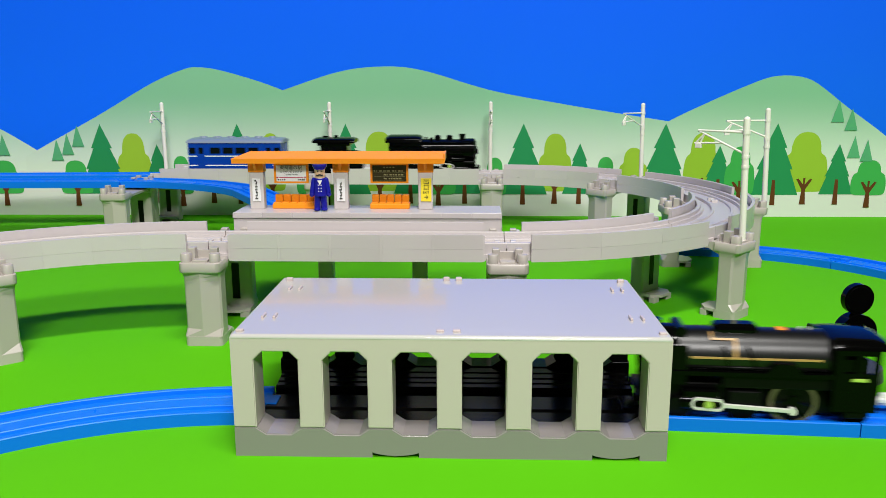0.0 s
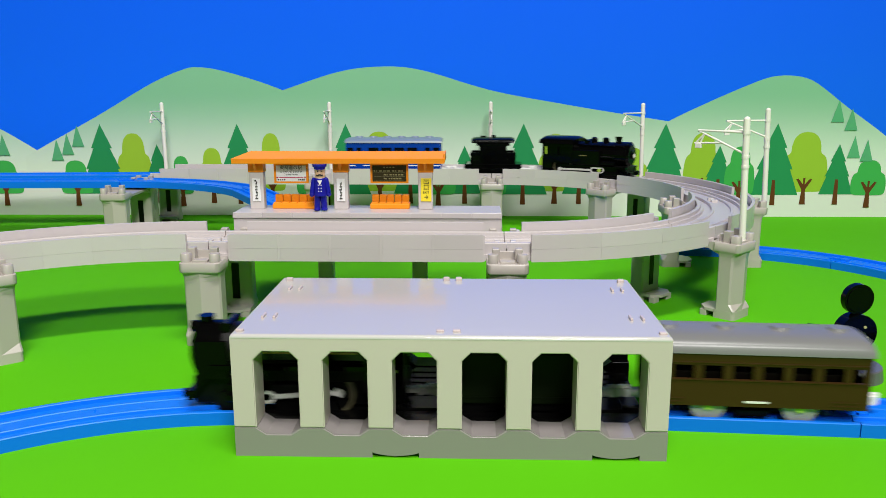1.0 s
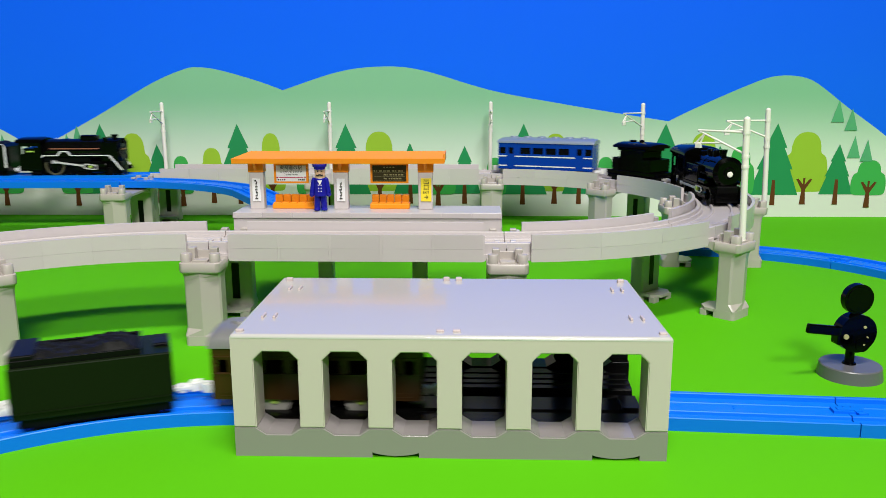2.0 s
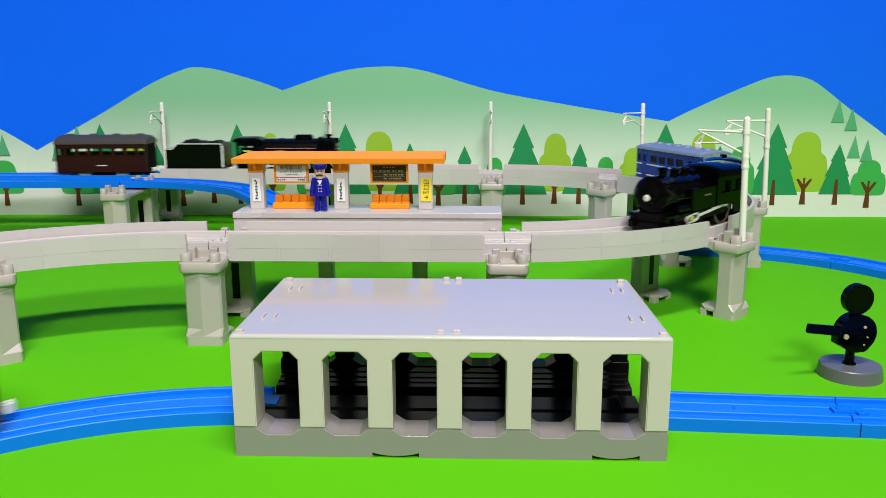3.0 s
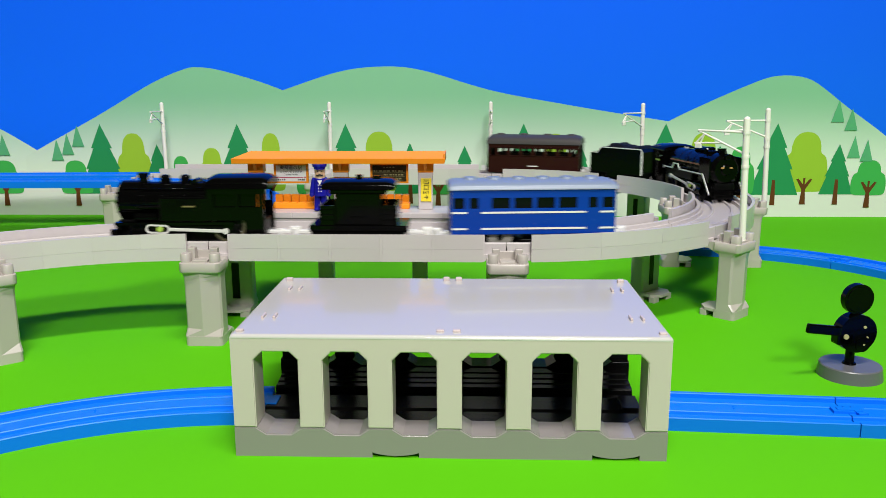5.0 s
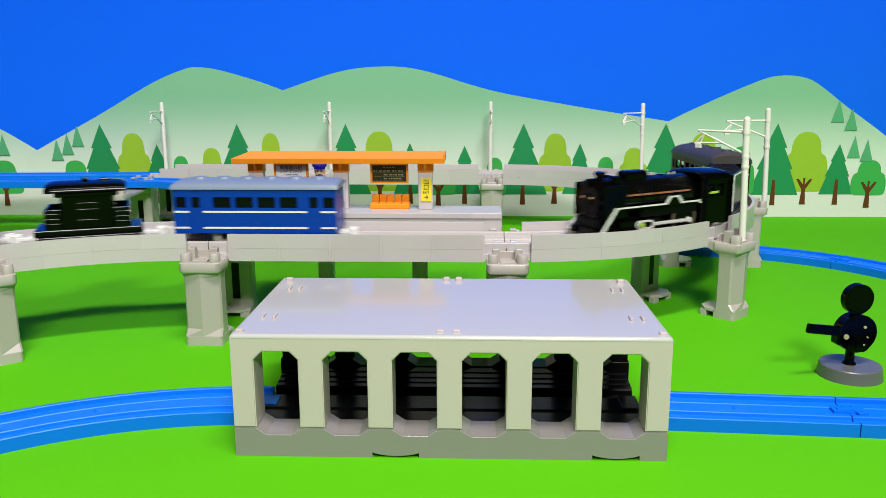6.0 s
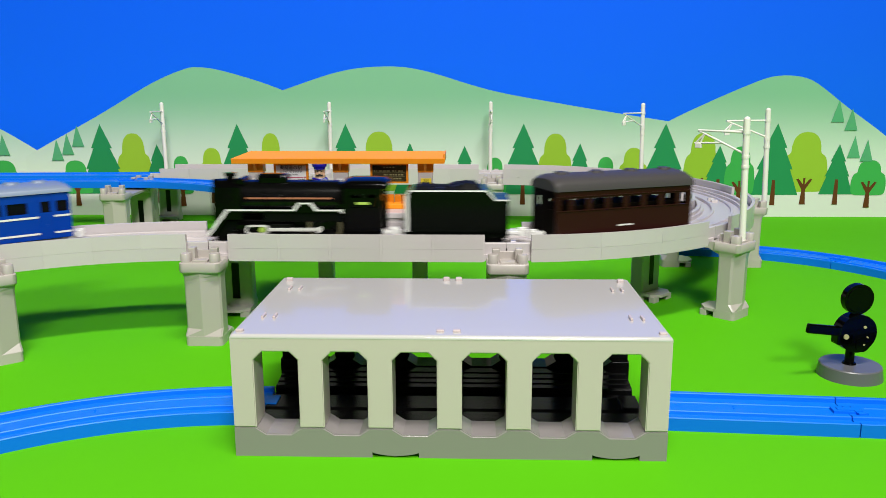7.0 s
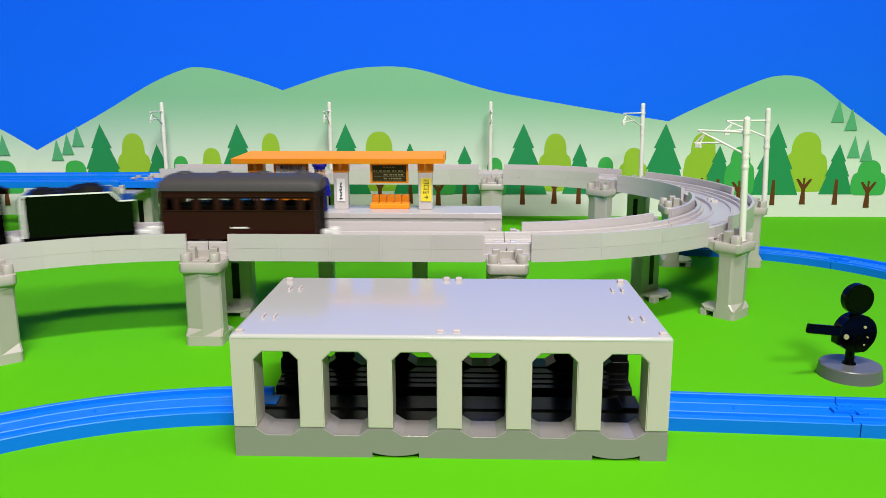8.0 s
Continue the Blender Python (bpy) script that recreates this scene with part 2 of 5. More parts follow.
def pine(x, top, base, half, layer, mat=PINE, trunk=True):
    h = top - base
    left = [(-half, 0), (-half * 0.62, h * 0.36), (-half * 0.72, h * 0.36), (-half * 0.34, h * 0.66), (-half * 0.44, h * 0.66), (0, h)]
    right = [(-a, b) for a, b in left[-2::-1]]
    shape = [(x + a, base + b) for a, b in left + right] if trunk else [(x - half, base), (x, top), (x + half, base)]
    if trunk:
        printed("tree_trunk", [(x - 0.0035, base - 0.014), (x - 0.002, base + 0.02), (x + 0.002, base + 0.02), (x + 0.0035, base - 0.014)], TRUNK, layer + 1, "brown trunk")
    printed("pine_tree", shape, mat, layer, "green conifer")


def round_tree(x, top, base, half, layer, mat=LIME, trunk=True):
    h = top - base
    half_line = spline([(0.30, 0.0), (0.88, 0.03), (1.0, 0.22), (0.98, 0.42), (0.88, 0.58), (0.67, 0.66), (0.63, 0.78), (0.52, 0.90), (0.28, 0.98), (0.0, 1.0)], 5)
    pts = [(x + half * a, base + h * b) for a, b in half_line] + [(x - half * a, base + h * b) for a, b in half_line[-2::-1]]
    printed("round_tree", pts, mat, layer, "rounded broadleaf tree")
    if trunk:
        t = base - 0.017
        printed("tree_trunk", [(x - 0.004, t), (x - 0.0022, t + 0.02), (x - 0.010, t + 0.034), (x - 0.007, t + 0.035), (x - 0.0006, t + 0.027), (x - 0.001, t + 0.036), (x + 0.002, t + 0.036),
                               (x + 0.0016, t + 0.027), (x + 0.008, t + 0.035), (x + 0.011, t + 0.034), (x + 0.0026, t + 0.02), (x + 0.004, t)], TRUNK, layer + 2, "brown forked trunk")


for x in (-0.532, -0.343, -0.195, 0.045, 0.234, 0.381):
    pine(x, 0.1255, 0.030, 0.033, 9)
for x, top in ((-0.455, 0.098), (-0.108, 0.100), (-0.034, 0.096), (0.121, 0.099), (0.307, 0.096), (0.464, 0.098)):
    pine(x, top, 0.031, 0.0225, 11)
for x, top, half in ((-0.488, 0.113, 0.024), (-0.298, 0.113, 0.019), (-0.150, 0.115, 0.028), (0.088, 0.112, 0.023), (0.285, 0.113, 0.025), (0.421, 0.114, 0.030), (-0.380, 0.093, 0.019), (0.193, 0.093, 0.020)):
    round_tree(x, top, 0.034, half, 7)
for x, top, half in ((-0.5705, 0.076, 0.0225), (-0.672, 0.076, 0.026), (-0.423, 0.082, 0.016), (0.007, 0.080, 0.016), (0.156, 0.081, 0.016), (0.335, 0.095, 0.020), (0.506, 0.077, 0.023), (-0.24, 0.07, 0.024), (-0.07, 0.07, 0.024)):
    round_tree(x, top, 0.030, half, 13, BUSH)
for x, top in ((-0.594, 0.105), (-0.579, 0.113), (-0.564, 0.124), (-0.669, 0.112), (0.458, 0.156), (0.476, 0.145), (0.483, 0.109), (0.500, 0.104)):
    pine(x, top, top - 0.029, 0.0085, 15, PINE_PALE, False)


# ---- rails ----
def rail_outline(w=0.019, h=0.0075, z=0.0):
    """Cross-section of a toy rail: rims, two wheel grooves, raised middle."""
    g, c = h - 0.0028, 0.0004
    half = [(w, z), (w, z + h - c), (w - c, z + h), (w - 0.0026, z + h), (w - 0.0026 - c, z + h - c), (w - 0.0031, z + g), (w - 0.0112, z + g), (w - 0.0115, z + h - 0.0008 - c), (w - 0.0115 - c, z + h - 0.0008),
            (0.0050, z + h - 0.0008), (0.0046, z + h - 0.0012)]
    return half + [(-u, v) for u, v in half[::-1]]


def rail_piece(way, s0, s1, z, at, label, name="blue_rail", group="blue rails", drop=0.0, tabbed=True):
    t = thing(name, at, label, "toy rail", group)
    st = stations(way, s0 + 0.0003, s1 - 0.0003, z)
    if drop:
        st = [(x, y, z - drop * i / (len(st) - 1), h) for i, (x, y, z, h) in enumerate(st)]
    part("track_bed", sweep(B(), rail_outline(), st), RAIL_BLUE, t)
    if tabbed:
        x, y, zz, h = st[-1] if tabbed is True else (*st[0][:3], st[0][3] + math.pi)
        bm = B()
        neck = [(-0.0075, -0.0032), (0.004, -0.0032), (0.0045, -0.0058), (0.0098, -0.0048), (0.0098, 0.0048), (0.0045, 0.0058), (0.004, 0.0032), (-0.0075, 0.0032)]
        prism(bm, neck, 0.0050, 0.0078, "z")
        prism(bm, [(u * 0.72 + 0.0004, v * 0.62) for u, v in neck], 0.0078, 0.0082, "z")
        tab = part("joint_tab", bm, RAIL_BLUE, t)
        tab.matrix_local = Matrix.Translation((x, y, zz)) @ Matrix.Rotation(h, 4, "Z")
    bm = B()
    for k in (-1, 1):
        rod(bm, (0, k * 0.0011, 0.0062), (0, k * 0.0011, 0.0070), 0.0007, 0.0005, 10)
    x, y, zz, h = st[len(st) // 2]
    pip = part("moulded_pips", bm, RAIL_BLUE, t)
    pip.matrix_local = Matrix.Translation((x, y, zz)) @ Matrix.Rotation(h, 4, "Z")
    return t


FRONT_RAIL = "bright blue plastic toy rail lying on the green mat"
for s0, s1, tabbed in ((-0.749, -0.535, True), (-0.535, -0.321, True), (-0.321, -0.107, False), (-0.107, 0.0, "start"), (BOX_S - 0.006, BOX_S + 0.168, True), (BOX_S + 0.168, BOX_S + 0.382, True), (BOX_S + 0.382, BOX_S + 0.596, True), (BOX_S + 0.596, BOX_S + 0.810, True), (BOX_S + 0.810, BOX_S + 1.024, True), (BOX_S + 1.024, BOX_S + 1.238, True), (BOX_S + 1.238, BOX_S + 1.452, True), (BOX_S + 1.452, BOX_S + 1.666, False)):
    rail_piece(ground_at, s0, s1, 0.0, SHED_AT, FRONT_RAIL, tabbed=tabbed)



def arc_way(x0, y0, h0, radius, turn):
    """A way that starts at a place and heading and bends steadily; turn +1 left, -1 right."""
    def at(s):
        a = s / radius
        return (x0 + radius * turn * (math.sin(h0 + turn * a) - math.sin(h0)), y0 - radius * turn * (math.cos(h0 + turn * a) - math.cos(h0)), h0 + turn * a)
    return at


def line_way(x0, y0, h0):
    return lambda s: (x0 + s * math.cos(h0), y0 + s * math.sin(h0), h0)


side = arc_way(0.19, 0.059, 0.0, R, -1)
for k in range(3):
    rail_piece(side, k * HALF / 4, (k + 1) * HALF / 4, 0.0, LOOP, "curved blue plastic toy rail lying on the green mat")
rail_piece(line_way(-0.024, 0.059, 0.0), 0.0, 0.214, 0.0, LOOP, FRONT_RAIL)
# raised blue line that comes in from one side, with a branch that bends away
for k in range(5):
    rail_piece(loop_at, -2 * R - 0.214 * (k + 1), -2 * R - 0.214 * k, 0.0592, LOOP, "bright blue plastic toy rail raised on grey piers")
branch_in = line_way(-0.78, 0.140, math.radians(1.5))
branch_bend = arc_way(-0.44, 0.151, math.radians(1.5), R, -1)
bx, by, bh = branch_bend(0.19)
rail_piece(branch_in, 0.0, 0.126, 0.0592, LOOP, "bright blue plastic toy rail raised on grey piers")
rail_piece(branch_in, 0.126, 0.34, 0.0592, LOOP, "bright blue plastic toy rail raised on grey piers")
rail_piece(branch_bend, 0.0, 0.19, 0.0592, LOOP, "curved blue plastic toy rail raised on grey piers")
rail_piece(line_way(bx, by, bh), 0.0, 0.12, 0.0592, LOOP, "blue plastic toy rail sloping down behind the station", drop=0.012)

# ---- raised grey line ----
Z_LOW, Z_TOP, Z_BED = 0.0567, 0.0759, 0.0640
WALL_U = 0.0272


def viaduct_outline():
    """Cross-section of the raised track: high rims, two wheel grooves, ridges and a sunken middle."""
    half = [(0.0226, 0.0597), (0.0226, 0.0690), (0.0222, 0.0694), (0.0196, 0.0694), (0.0192, 0.0690), (0.0190, 0.0664), (0.0166, 0.0664), (0.0162, 0.0636), (0.0098, 0.0636), (0.0095, 0.0660), (0.0091, 0.0664),
            (0.0076, 0.0664), (0.0072, 0.0660), (0.0070, 0.0644)]
    return half + [(-u, v) for u, v in half[::-1]]


def span(s0, s1, panels, walled=0.0155):
    t = thing("viaduct_span", LOOP, "light grey plastic viaduct track with low panelled side walls", "viaduct", "viaduct spans")
    part("track_bed", sweep(B(), viaduct_outline(), stations(loop_at, s0 + 0.0004, s1 - 0.0004)), GREY, t)
    deck = [(-0.0245, 0.0570), (0.0245, 0.0570), (0.0245, 0.0612), (-0.0245, 0.0612)]
    part("deck", sweep(B(), deck, stations(loop_at, s0 + 0.004, s1 - 0.004)), GREY, t)
    a, b = s0 + walled, s1 - walled
    for side_sign in (-1, 1):
        u0, u1 = sorted((side_sign * (WALL_U - 0.0028), side_sign * (WALL_U - 0.0003)))
        core = [(u0, Z_LOW), (u1, Z_LOW), (u1, Z_TOP - 0.0002), (u0, Z_TOP - 0.0002)]
        part("side_wall", sweep(B(), core, stations(loop_at, a, b)), GREY, t)
        o0, o1 = sorted((side_sign * (WALL_U - 0.0004), side_sign * WALL_U))
        for k in range(panels):
            p, q = a + (b - a) * k / panels, a + (b - a) * (k + 1) / panels
            for z0, z1 in ((Z_LOW - 0.0003, Z_LOW + 0.00893), (Z_LOW + 0.00902, Z_TOP)):
                piece = [(o0, z0), (o1, z0), (o1, z1), (o0, z1)]
                seam = 0.0011 if panels == 5 else 0.00004
                part("wall_panel", sweep(B(), piece, stations(loop_at, p + seam, q - seam)), GREY, t)
                if panels == 5 and k:
                    part("panel_joint", sweep(B(), piece, stations(loop_at, p - 0.0009, p + 0.0009)), GREY, t)
    for s in (s0 + 0.006, s1 - 0.006):
        x, y, h = loop_at(s)
        bm = B()
        box(bm, -0.004, 0.004, -0.0225, -0.0195, 0.0605, 0.0655, 0.0005)
        box(bm, -0.004, 0.004, 0.0195, 0.0225, 0.0605, 0.0655, 0.0005)
        box(bm, -0.0022, 0.0022, -0.003, 0.003, 0.0640, 0.0668, 0.0004)
        clip = part("joint_clip", bm, GREY, t)
        clip.matrix_local = Matrix.Translation((x, y, 0)) @ Matrix.Rotation(h, 4, "Z")
    return t


for s0, s1, panels in ((-2 * R, -R, 5), (-R, 0, 5), (HALF, HALF + 0.2139, 5)):
    span(s0, s1, panels)
for k in range(4):
    span(HALF / 4 * k, HALF / 4 * (k + 1), 3)
span(HALF + 0.2139, HALF + 0.222 + HALF / 4, 4)
span(HALF + 0.222 + HALF / 4, HALF + 0.222 + HALF / 2, 4)
span(HALF + 0.222 + HALF / 2, HALF + 0.222 + HALF / 2 + 0.214, 5)
span(HALF + 0.222 + HALF / 2 + 0.214, HALF + 0.222 + HALF / 2 + 0.428, 5)


LEG_H, LEG_IN, LEG_OUT, LEG_CUT = 0.0129, 0.0330, 0.0490, 0.0040
CAP_H, CAP_OUT, CAP_IN = 0.0144, 0.0504, 0.0300


def rounded(x0, x1, y0, y1, r0, r1, n=5):
    """A rectangle whose corners at y0 have radius r0, and at y1 radius r1, turning from (x0, y0)."""
    out = []
    for cx, cy, r, a in ((x0 + r0, y0 + r0, r0, 180), (x1 - r0, y0 + r0, r0, 270), (x1 - r1, y1 - r1, r1, 0), (x0 + r1, y1 - r1, r1, 90)):
        for k in range(n + 1):
            b = math.radians(a + 90 * k / n)
            out.append((cx + r * math.cos(b), cy + r * math.sin(b)))
    return out


def loft(bm, rings, smooth=True):
    """Skin over rings of equally many points, closed at both ends."""
    rows = [[bm.verts.new(p) for p in ring] for ring in rings]
    k, fs = len(rows[0]), []
    for p, q in zip(rows, rows[1:]):
        fs += [bm.faces.new((p[i], p[(i + 1) % k], q[(i + 1) % k], q[i])) for i in range(k)]
    fs += [bm.faces.new(rows[0][::-1]), bm.faces.new(rows[-1])]
    for f in fs[:-2]:
        f.smooth = smooth
    bmesh.ops.recalc_face_normals(bm, faces=fs)
    return bm


def leg_plan(sign, inset, ridge, h):
    """Plan of a leg: flat flanks, an outer face that comes to a ridge, softened edges."""
    c, e = LEG_CUT * (1 - ridge), 0.0012
    side = [(h, LEG_IN + e), (h, LEG_OUT - c - e - inset), (h - e, LEG_OUT - c - inset + e * c / h)]
    pts = [(h - e, LEG_IN), *side, (0.0003, LEG_OUT - inset), (-0.0003, LEG_OUT - inset)] + [(-x, y) for x, y in side[::-1]] + [(-h + e, LEG_IN)]
    return [(x, sign * y) for x, y in pts]


def pier_parts(t):
    for sign in (-1, 1):
        # column: a squared foot end, the ridged shaft, and a flare that turns square under the cap
        rings = []
        for z, ridge, h in ((0.0060, 1.0, LEG_H + 0.0002), (0.0070, 1.0, LEG_H + 0.0002), (0.0120, 0.0, LEG_H), (0.0462, 0.0, LEG_H), (0.0492, 0.10, LEG_H + 0.0002), (0.0516, 0.40, LEG_H + 0.0007), (0.0534, 1.0, LEG_H + 0.0014)):
            rings.append([(x, y, z) for x, y in leg_plan(sign, 0.0, ridge, h)])
        part("leg", loft(B(), rings, False), PIER_GREY, t)
        # foot: reaches inwards to a blunt point and is notched through from flank to flank
        bm = B()
        plan = rounded(-LEG_H - 0.0003, LEG_H + 0.0003, LEG_IN - 0.0010, LEG_OUT + 0.0002, 0.0006, 0.0032)
        loft(bm, [[(x, sign * y, z) for x, y in plan] for z in (0.0, 0.0068)])
        for x in (-1, 1):
            plan = rounded(*sorted((x * 0.0055, x * (LEG_H + 0.0003))), LEG_IN - 0.0125, LEG_IN - 0.0070, 0.0008, 0.0004)
            loft(bm, [[(px, sign * y, z) for px, y in plan] for z in (0.0, 0.0046)])
        w = LEG_H + 0.0003
        plan = [(-w, LEG_IN), (-w, LEG_IN - 0.0085), (-0.0060, LEG_IN - 0.0150), (0.0060, LEG_IN - 0.0150), (w, LEG_IN - 0.0085), (w, LEG_IN)]
        loft(bm, [[(x, sign * y, z) for x, y in plan] for z in (0.0044, 0.0066)], False)
        part("foot", bm, PIER_GREY, t)
        # no recess is cut: a flat dark strip gives the slot's shade
        part("slot", box(B(), -0.0030, 0.0030, *sorted((sign * (LEG_IN - 0.0003), sign * (LEG_IN + 0.0002))), 0.012, 0.041), SHADE_DARK, t, "dark strip painted for the shaded slot in the leg's inner face")
        for x in (-0.0100, 0.0100):
            plan = rounded(x - 0.0034, x + 0.0034, CAP_OUT - 0.0078, CAP_OUT - 0.0010, 0.0006, 0.0032)
            part("peg", loft(B(), [[(px, sign * py, z) for px, py in plan] for z in (0.0595, 0.0658)] + [[(x + (px - x) * 0.90, sign * (CAP_OUT - 0.0044 + (py - CAP_OUT + 0.0044) * 0.90), 0.0662) for px, py in plan]]), PIER_GREY, t)
        for x in (-0.0078, 0.0078):
            ya = CAP_OUT - 0.0126
            part("peg", box(B(), x - 0.0026, x + 0.0026, *sorted((sign * (ya - 0.0030), sign * (ya + 0.0030))), 0.0595, 0.0688, 0.0006), PIER_GREY, t)
        part("rest_bar", box(B(), -0.0052, 0.0052, *sorted((sign * 0.0412, sign * 0.0478)), 0.0595, 0.0616, 0.0005), PIER_GREY, t)
        part("rest_wall", box(B(), -0.0072, 0.0072, *sorted((sign * 0.0300, sign * 0.0316)), 0.0595, 0.0655, 0.0004), PIER_GREY, t)
        # cap over the leg
        rings = []
        for z, d in ((0.0528, 0.0005), (0.0532, 0.0002), (0.0538, 0.0), (0.0594, 0.0), (0.0600, 0.0005)):
            rings.append([(x, sign * y, z) for x, y in rounded(-CAP_H + d, CAP_H - d, CAP_IN, CAP_OUT - d, 0.0005, 0.0034)])
        part("cap", loft(B(), rings), PIER_GREY, t)
    prof = [(-0.0340, 0.0500), (-0.0318, 0.0508), (-0.0250, 0.0540), (0.0250, 0.0540), (0.0318, 0.0508), (0.0340, 0.0500), (0.0340, 0.0594), (0.0245, 0.0594), (0.0245, 0.0566), (-0.0245, 0.0566), (-0.0245, 0.0594), (-0.0340, 0.0594)]
    bm = prism(B(), prof, -0.0126, 0.0126, "x")
    bmesh.ops.bevel(bm, geom=[e for e in bm.edges if abs(e.verts[0].co.x - e.verts[1].co.x) > 0.015], offset=0.0005, segments=2, affect="EDGES")
    part("cross_beam", bm, PIER_GREY, t)


pier = thing("pier", Matrix(), "light grey plastic two-legged pier carrying the viaduct", "pier", "viaduct piers")
pier_parts(pier)
PIERS = [-2 * R, -R, 0, HALF / 4, HALF / 2, HALF * 3 / 4, HALF, HALF + 0.2124, HALF + 0.222 + HALF / 4 - 0.0115, HALF + 0.222 + HALF / 2, HALF + 0.222 + HALF / 2 + 0.214, HALF + 0.222 + HALF / 2 + 0.428]


def on_line(s):
    x, y, h = loop_at(s)
    return LOOP @ Matrix.Translation((x, y, 0)) @ Matrix.Rotation(h, 4, "Z")


pier.matrix_world = on_line(PIERS[0])
for s in PIERS[1:]:
    copy_thing(pier, on_line(s))
for x, y, h in ((-0.425, 0.120, 2), (-0.64, 0.142, 2)):
    copy_thing(pier, LOOP @ pose(x, y, 0, 0, 0, h))
for s in (-2 * R - 0.428, -2 * R - 0.856):
    copy_thing(pier, on_line(s))


def pole(m, first=None):
    if first:
        return copy_thing(first, m)
    t = thing("catenary_pole", m, "cream white plastic catenary pole with a bracket arm", "catenary pole", "catenary poles")
    bm = B()
    rod(bm, (0, 0, 0.058), (0, 0, 0.118), 0.0026, 0.0025, 20)
    rod(bm, (0, 0, 0.118), (0, 0, 0.1530), 0.0026, 0.0025, 20)
    ball(bm, (0, 0, 0.1530), 0.0025)
    part("shaft", bm, CREAM, t)
    for z, r in ((0.118, 0.0030), (0.1255, 0.0029), (0.1435, 0.0029)):
        part("collar", rod(B(), (0, 0, z - 0.0012), (0, 0, z + 0.0012), r, None, 20), CREAM, t)
    # the arm reaches over the track, towards -y
    bm = B()
    rod(bm, (0, -0.001, 0.1435), (0, -0.0395, 0.1445), 0.0009, 0.0008, 10)
    rod(bm, (0, -0.001, 0.1275), (0, -0.0395, 0.1443), 0.0009, 0.0008, 10)
    part("bracket_arm", bm, CREAM, t)
    bm = B()
    rod(bm, (0, -0.0340, 0.1420), (0, -0.0410, 0.1350), 0.0008, None, 10)
    rod(bm, (0, -0.0340, 0.1420), (0, -0.0375, 0.1350), 0.0007, None, 10)
    rod(bm, (0, -0.0425, 0.1345), (0, -0.0190, 0.1352), 0.0008, None, 10)
    box(bm, -0.0012, 0.0012, -0.0415, -0.0365, 0.1308, 0.1345, 0.0003)
    part("wire_holder", bm, CREAM, t)
    return t


first_pole = None
for s, slip, lean in ((HALF / 4 * 3, 0.001, -1.9), (HALF / 2, 0.0070, -2.0), (HALF / 4, -0.0010, -1.0), (0, 0.0, 0.0), (-R, 0.0034, 0.0), (-2 * R, -0.0040, 0.0)):
    x, y, h = loop_at(s)
    m = LOOP @ Matrix.Translation((x, y, 0)) @ Matrix.Rotation(h, 4, "Z") @ Matrix.Translation((0, 0.0440, 0))
    foot = m.translation + Vector((slip, 0, 0.06))
    m = Matrix.Translation(foot) @ Matrix.Rotation(math.radians(lean), 4, "Y") @ Matrix.Translation((0, 0, -0.06)) @ m.to_3x3().to_4x4()
    p = pole(m, first_pole)
    first_pole = first_pole or p

# ---- shed in front ----
SL, SW, SH = 0.212, 0.1143, 0.0631
OPEN = [(-84.2 + 33.7 * k) / 1000 for k in range(6)]
shed = thing("train_shed", SHED_AT, "glossy pale grey plastic railway shed with six arched openings", "train shed")


def shed_side(y0, y1, mat, name, z0=0.0155):
    """A wall of seven pillars under a lintel, moulded in one; the openings have cut corners."""
    half, top, cut, roof_z = 0.0108, 0.0546, 0.0042, SH - 0.0014
    outline = [(-SL / 2, roof_z), (-SL / 2, z0)]
    for x in OPEN:
        outline += [(x - half, z0), (x - half, top - cut), (x - half + cut, top), (x + half - cut, top), (x + half, top - cut), (x + half, z0)]
    outline += [(SL / 2, z0), (SL / 2, roof_z)]
    bm = prism(B(), outline, y0, y1)
    rim = [e for e in bm.edges if any(all(abs(v.co.y - y) < 1e-6 and v.co.z < roof_z - 1e-5 for v in e.verts) for y in (y0, y1))]
    bmesh.ops.bevel(bm, geom=rim, offset=0.0005, segments=2, affect="EDGES")
    return part(name, bm, mat, shed)


shed_side(0.0, 0.017, SHED, "front_wall")
# rear wall repeats the front one; its near-black colour stands in for indoor shade
shed_side(SW - 0.012, SW, SHADE_DARK, "rear_wall")
bm = loft(B(), [[(x, y, SH - 0.0036 + dz) for x, y in rounded(-SL / 2 - 0.0005 + d, SL / 2 + 0.0005 - d, -0.0003 + d, SW + 0.0003 - d, 0.0014, 0.0014)]
              for dz, d in ((0.0018, 0.0002), (0.0022, 0.0002), (0.0027, 0.0004), (0.0032, 0.0008), (0.0035, 0.0013), (0.0036, 0.0020))])
part("roof", bm, SHED_TOP, shed, "smooth glossy pale grey flat roof")


